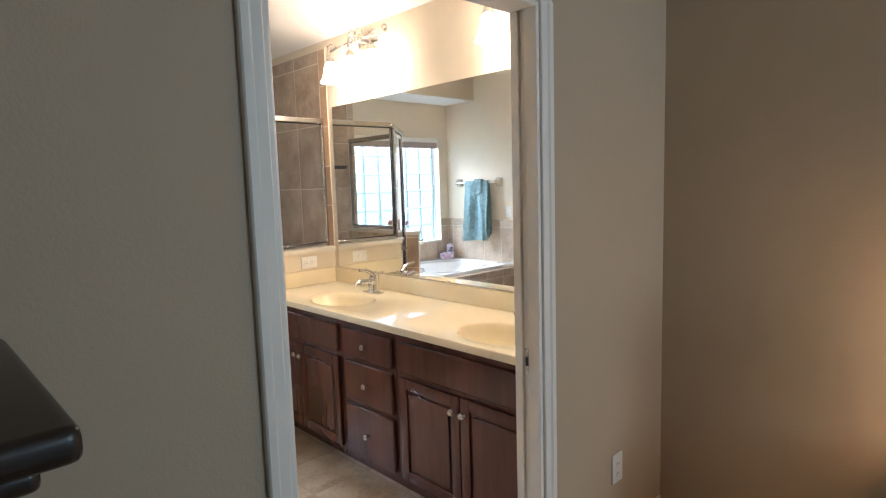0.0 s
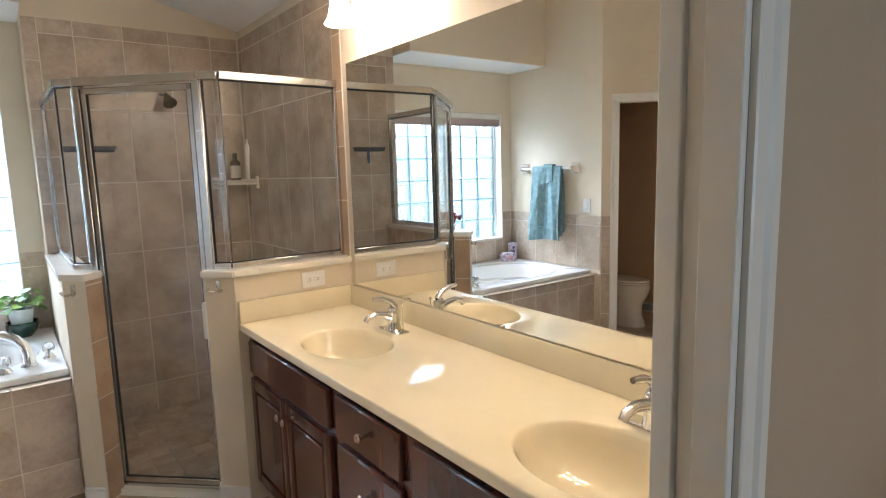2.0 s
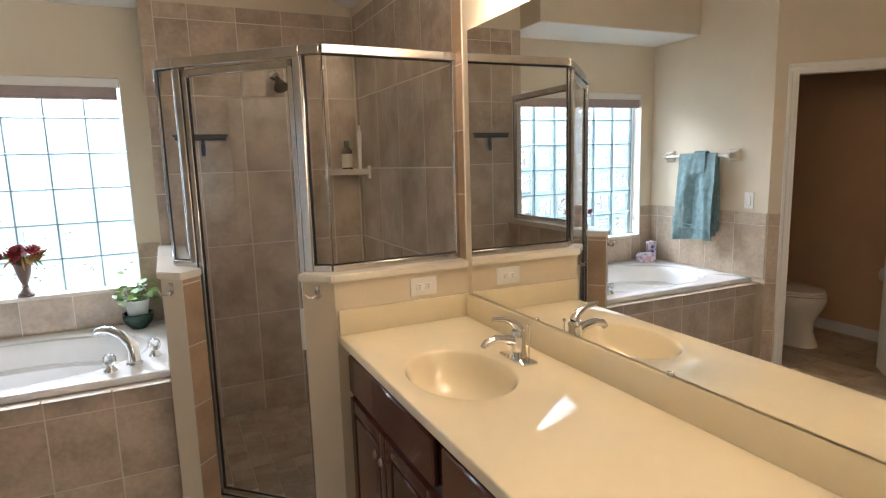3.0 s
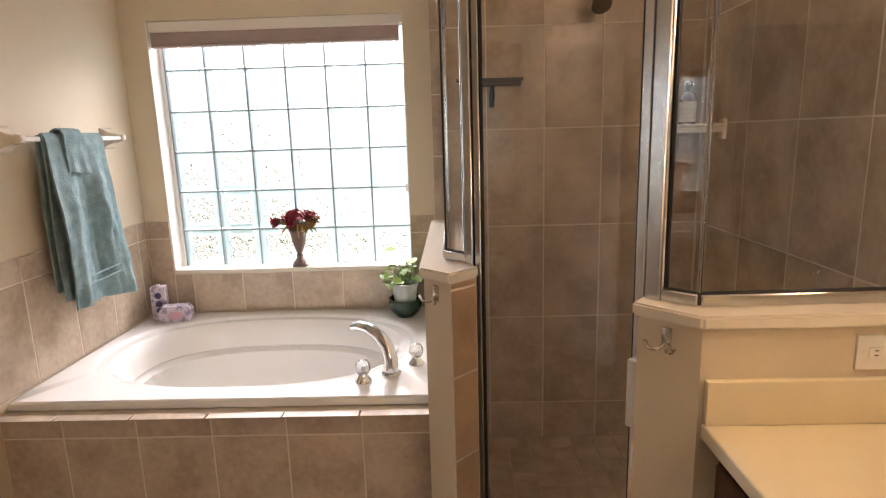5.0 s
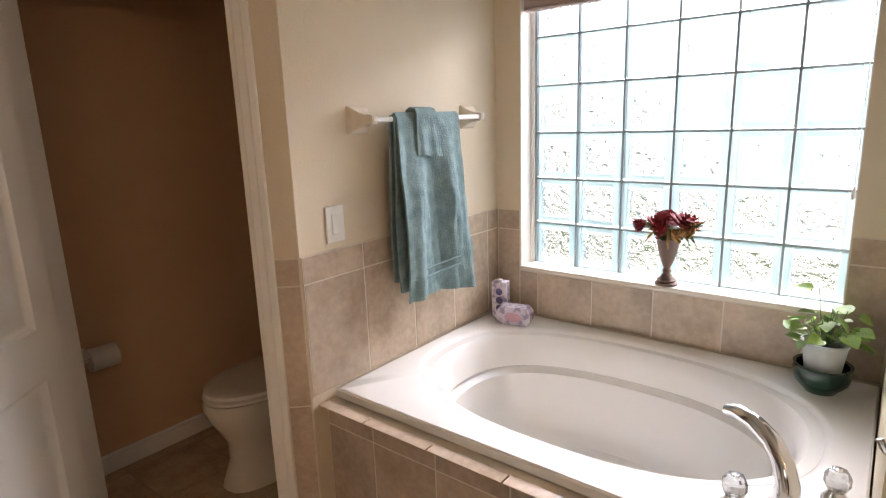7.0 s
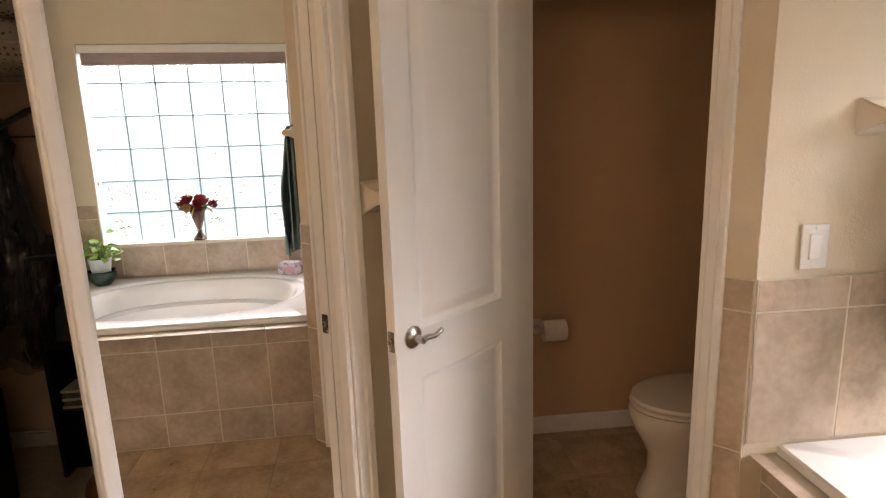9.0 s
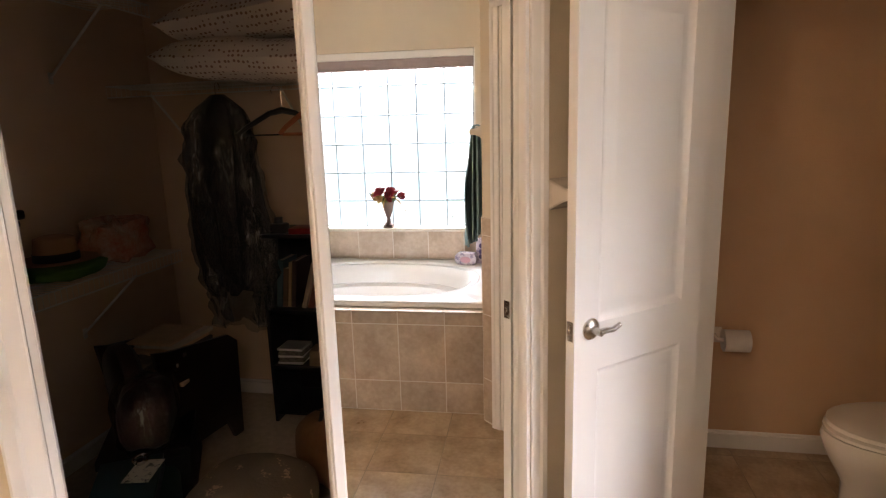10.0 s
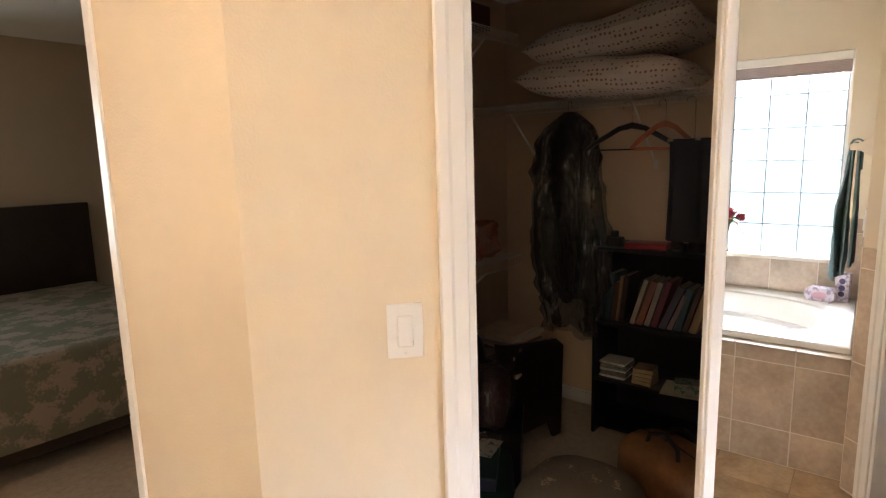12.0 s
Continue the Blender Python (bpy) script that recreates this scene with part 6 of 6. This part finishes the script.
# ---- bedroom ----
def build_bedroom():
    t = thing("chest_of_drawers", Matrix(), "dark espresso wooden chest with a moulded top beside the doorway", "chest")
    x0, x1, y0, y1 = -0.64, 0.055, 0.615, 1.035
    part("body", B(((x0, y0, 0.06), (x1, y1, 1.24), 0.003)), ESPRESSO, t)
    part("base", B(((x0 - 0.01, y0 - 0.01, 0.003), (x1 + 0.01, y1, 0.06), 0.004)), ESPRESSO, t)
    part("moulding", B(((x0 - 0.02, y0 - 0.02, 1.24), (x1 + 0.02, y1, 1.265), 0.010, 3)), ESPRESSO, t)
    part("top", B(((x0 - 0.045, y0 - 0.045, 1.265), (x1 + 0.05, y1, 1.30), 0.012, 3)), ESPRESSO, t)
    for k in range(4):
        z = 0.10 + 0.285 * k
        d = part("drawer", B(((x0 + 0.03, y0 - 0.014, z), (x1 - 0.03, y0, z + 0.235), 0.006)), ESPRESSO, t)
        for s in (0.25, 0.75):
            bm = bmesh.new()
            lathe(bm, [(0.006, 0), (0.006, 0.01), (0.014, 0.016), (0.012, 0.024), (0, 0.026)], pose(x0 + (x1 - x0) * s, y0 - 0.014, z + 0.12, 90, 0, 0), 14)
            part("knob", bm, NICKEL, d)
    t = thing("bed", Matrix(), "made bed with a dark frame and an olive floral bedspread", "bed")
    part("frame", B(((-0.55, -2.45, 0.12), (0.95, -0.55, 0.32), 0.01)), ESPRESSO, t)
    bm = bmesh.new()
    box(bm, (-0.56, -2.44, 0.32), (0.96, -0.54, 0.62), 0.06, 4)
    box(bm, (-0.575, -2.43, 0.18), (0.975, -0.53, 0.56), 0.03, 2)
    part("bedspread", bm, mat("olive_floral", (0.16, 0.15, 0.10), 0.9, col2=(0.30, 0.24, 0.18), scale=9, detail=2, lo=0.45, hi=0.52), t, "olive floral bedspread")
    for x in (-0.52, 0.92):
        for y in (-2.42, -0.6):
            part("leg", B(((x - 0.03, y - 0.03, 0.003), (x + 0.03, y + 0.03, 0.13), 0.003)), ESPRESSO, t)
    part("headboard", B(((-0.58, -2.52, 0.3), (0.98, -2.46, 1.25), 0.015, 2)), ESPRESSO, t)
    t = thing("table_lamp", pose(2.10, -0.02, 0.602), "small bedside lamp with a warm lit shade", "lamp")
    bm = bmesh.new()
    lathe(bm, [(0, 0), (0.07, 0), (0.07, 0.01), (0.02, 0.03), (0.035, 0.10), (0.012, 0.2), (0.008, 0.28)], None, 20)
    part("base", bm, ESPRESSO, t)
    bm = bmesh.new()
    lathe(bm, [(0.085, 0.42), (0.14, 0.24), (0.137, 0.24), (0.082, 0.42)], None, 24)
    part("shade", bm, mat("lit_linen", (0.8, 0.65, 0.45), 0.9, emit=(1.0, 0.62, 0.30), estr=BED_LAMP), t, "warm lit linen shade")
    t = thing("nightstand", pose(2.10, -0.02, 0.003), "dark wooden nightstand under the lamp", "nightstand")
    part("top", B(((-0.24, -0.22, 0.56), (0.24, 0.22, 0.598), 0.006)), ESPRESSO, t)
    part("body", B(((-0.22, -0.2, 0.12), (0.22, 0.2, 0.56), 0.003)), ESPRESSO, t)
    for x in (-0.2, 0.2):
        for y in (-0.18, 0.18):
            part("leg", B(((x - 0.02, y - 0.02, 0), (x + 0.02, y + 0.02, 0.12))), ESPRESSO, t)


BED_LAMP = 4.2
build_bedroom()


# ---- tiles, piece by piece ----
TILE_MESH = {}


def tile_piece(w, h, material):
    key = (round(w, 3), round(h, 3), material.name)
    if key not in TILE_MESH:
        bm = bmesh.new()
        box(bm, (0, -0.0035, 0), (key[0], 0, key[1]), 0.0014)
        TILE_MESH[key] = finish(bm, "tile", material)
    return TILE_MESH[key]


def tiles(parent, m, xs, zs, material=None, gap=0.005):
    """Tiles on the plane y=0 that face -y, between the joints xs and zs."""
    material = material or TILE
    inv = parent.matrix_world.inverted()
    for a, b in zip(xs, xs[1:]):
        for c, d in zip(zs, zs[1:]):
            if b - a < 0.02 or d - c < 0.02:
                continue
            ob = new("tile", tile_piece(b - a - gap, d - c - gap, material))
            ob.parent = parent
            ob.matrix_local = inv @ m @ pose(a + gap / 2, 0, c + gap / 2)


def steps(a, b, s, start=None):
    out = [a]
    x = start if start is not None else a + s
    while x < b - 0.02:
        if x > a + 0.02:
            out.append(x)
        x += s
    return out + [b]


def tiled(name, m, rects, label):
    """A thin grout bed with tiles on it, as a thing of the setting."""
    t = thing(name, Matrix(), label, "tile wall", "", "structure")
    bm = bmesh.new()
    for xs, zs, mt in rects:
        box(bm, (xs[0], -0.0054, zs[0]), (xs[-1], -0.0005, zs[-1]))
    g = part("grout_bed", bm, GROUT, t, "", False)
    g.matrix_local = m
    for xs, zs, mt in rects:
        tiles(t, m @ pose(0, -0.003, 0), xs, zs, mt)


SZ = [0.01, 0.20, 0.632, 1.064, 1.495, 1.925, 2.335, 2.42]
tiled("tile_wall_1", pose(0, YS, 0), [(steps(1.075, XE - 0.012, 0.253, 1.245), SZ, TILE), ([1.002, 1.075], steps(CAP_Z, 2.42, 0.266, 1.12), TILE)], "taupe ceramic tiles on the shower back wall")
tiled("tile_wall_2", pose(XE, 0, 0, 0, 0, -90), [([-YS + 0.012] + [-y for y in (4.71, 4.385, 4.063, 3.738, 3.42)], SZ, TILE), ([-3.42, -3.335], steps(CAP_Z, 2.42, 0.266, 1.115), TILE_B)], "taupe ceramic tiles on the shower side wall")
ZW = [DECK + 0.025, 1.008, 1.097]
tiled("tile_wall_3", pose(0, YN, 0), [(steps(XW + 0.012, WX0, 0.254, -0.243), ZW, TILE), (steps(WX0, WX1, 0.254, -0.243), [ZW[0], 0.824], TILE), ([WX1, 0.997], ZW, TILE)], "taupe ceramic tiles round the tub under the window")
tiled("tile_wall_4", pose(XW, 0, 0, 0, 0, 90), [(steps(3.89, YN - 0.001, 0.255, 4.15), ZW, TILE)], "taupe ceramic tiles under the towel bar")
tiled("tile_wall_5", WC @ pose(0.075, 0, 0, 0, 0, 180), [([0.0, 0.075], [0.01, 0.25, 0.60, 1.008, 1.097], TILE)], "narrow strip of taupe tiles beside the toilet door")
tiled("tile_wall_6", pose(0, APRON + 0.008, 0), [(steps(XW, 0.998, 0.254, -0.248), [0.004, 0.18, 0.507, 0.590], TILE)], "taupe ceramic tiles on the front of the tub deck")
_t = thing("tile_ledge", Matrix(), "narrow ledge of tiles along the front of the tub", "tile ledge", "", "structure")
tiles(_t, pose(0, APRON + 0.002, DECK - 0.009, -90, 0, 0), steps(XW + 0.002, 0.998, 0.254, -0.248), [-0.045, 0.002])
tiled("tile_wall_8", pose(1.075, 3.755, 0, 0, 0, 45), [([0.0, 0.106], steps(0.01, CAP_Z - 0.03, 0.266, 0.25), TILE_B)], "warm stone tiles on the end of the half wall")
tiled("tile_wall_9", pose(1.115, 0, 0, 0, 0, 90), [(steps(3.87, YS - 0.012, 0.253), [0.014, 0.20, 0.632, CAP_Z - 0.03], TILE)], "taupe tiles inside the low shower wall")
tiled("tile_wall_10", pose(0, 3.46, 0, 0, 0, 180), [(steps(-XE + 0.012, -1.60, 0.253), [0.014, 0.20, 0.632, CAP_Z - 0.03], TILE)], "taupe tiles inside the shower half wall")


def floor_tiles():
    t = bpy.data.objects["floor"]
    bm = bmesh.new()
    s = 0.33
    box(bm, (0.0025, 0.0025, -0.006), (s - 0.0025, s - 0.0025, 0.0), 0.0015)
    me = finish(bm, "tile", FLOOR_TILE)
    for i in range(-6, 8):
        for j in range(3, 16):
            x, y = i * s + 0.05, j * s + 0.08
            if x + y + s < 1.55 or x > XE or y + s < 1.1 or (y > APRON and XW + 0.05 < x < 1.0) or (x > 1.16 and y > 3.5) or (x > 1.75 and y < 3.3) or y > 4.76:
                continue
            if x < -0.6 and y < 3.0 and x + y < 1.6:
                continue
            ob = new("tile", me)
            ob.parent = t
            ob.location = (x, y, 0)
    f = bpy.data.objects["shower_floor"]
    bm = bmesh.new()
    g = 0.102
    box(bm, (0.0015, 0.0015, 0), (g - 0.0015, g - 0.0015, 0.006), 0.001)
    me = finish(bm, "tile", TILE)
    for i in range(11):
        for j in range(14):
            x, y = 1.118 + i * g, 3.47 + j * g * 0.98
            if x + y < 5.06 or x + g > XE - 0.005 or y + g > YS:
                continue
            ob = new("tile", me)
            ob.parent = f
            ob.location = (x, y, 0.012)


floor_tiles()
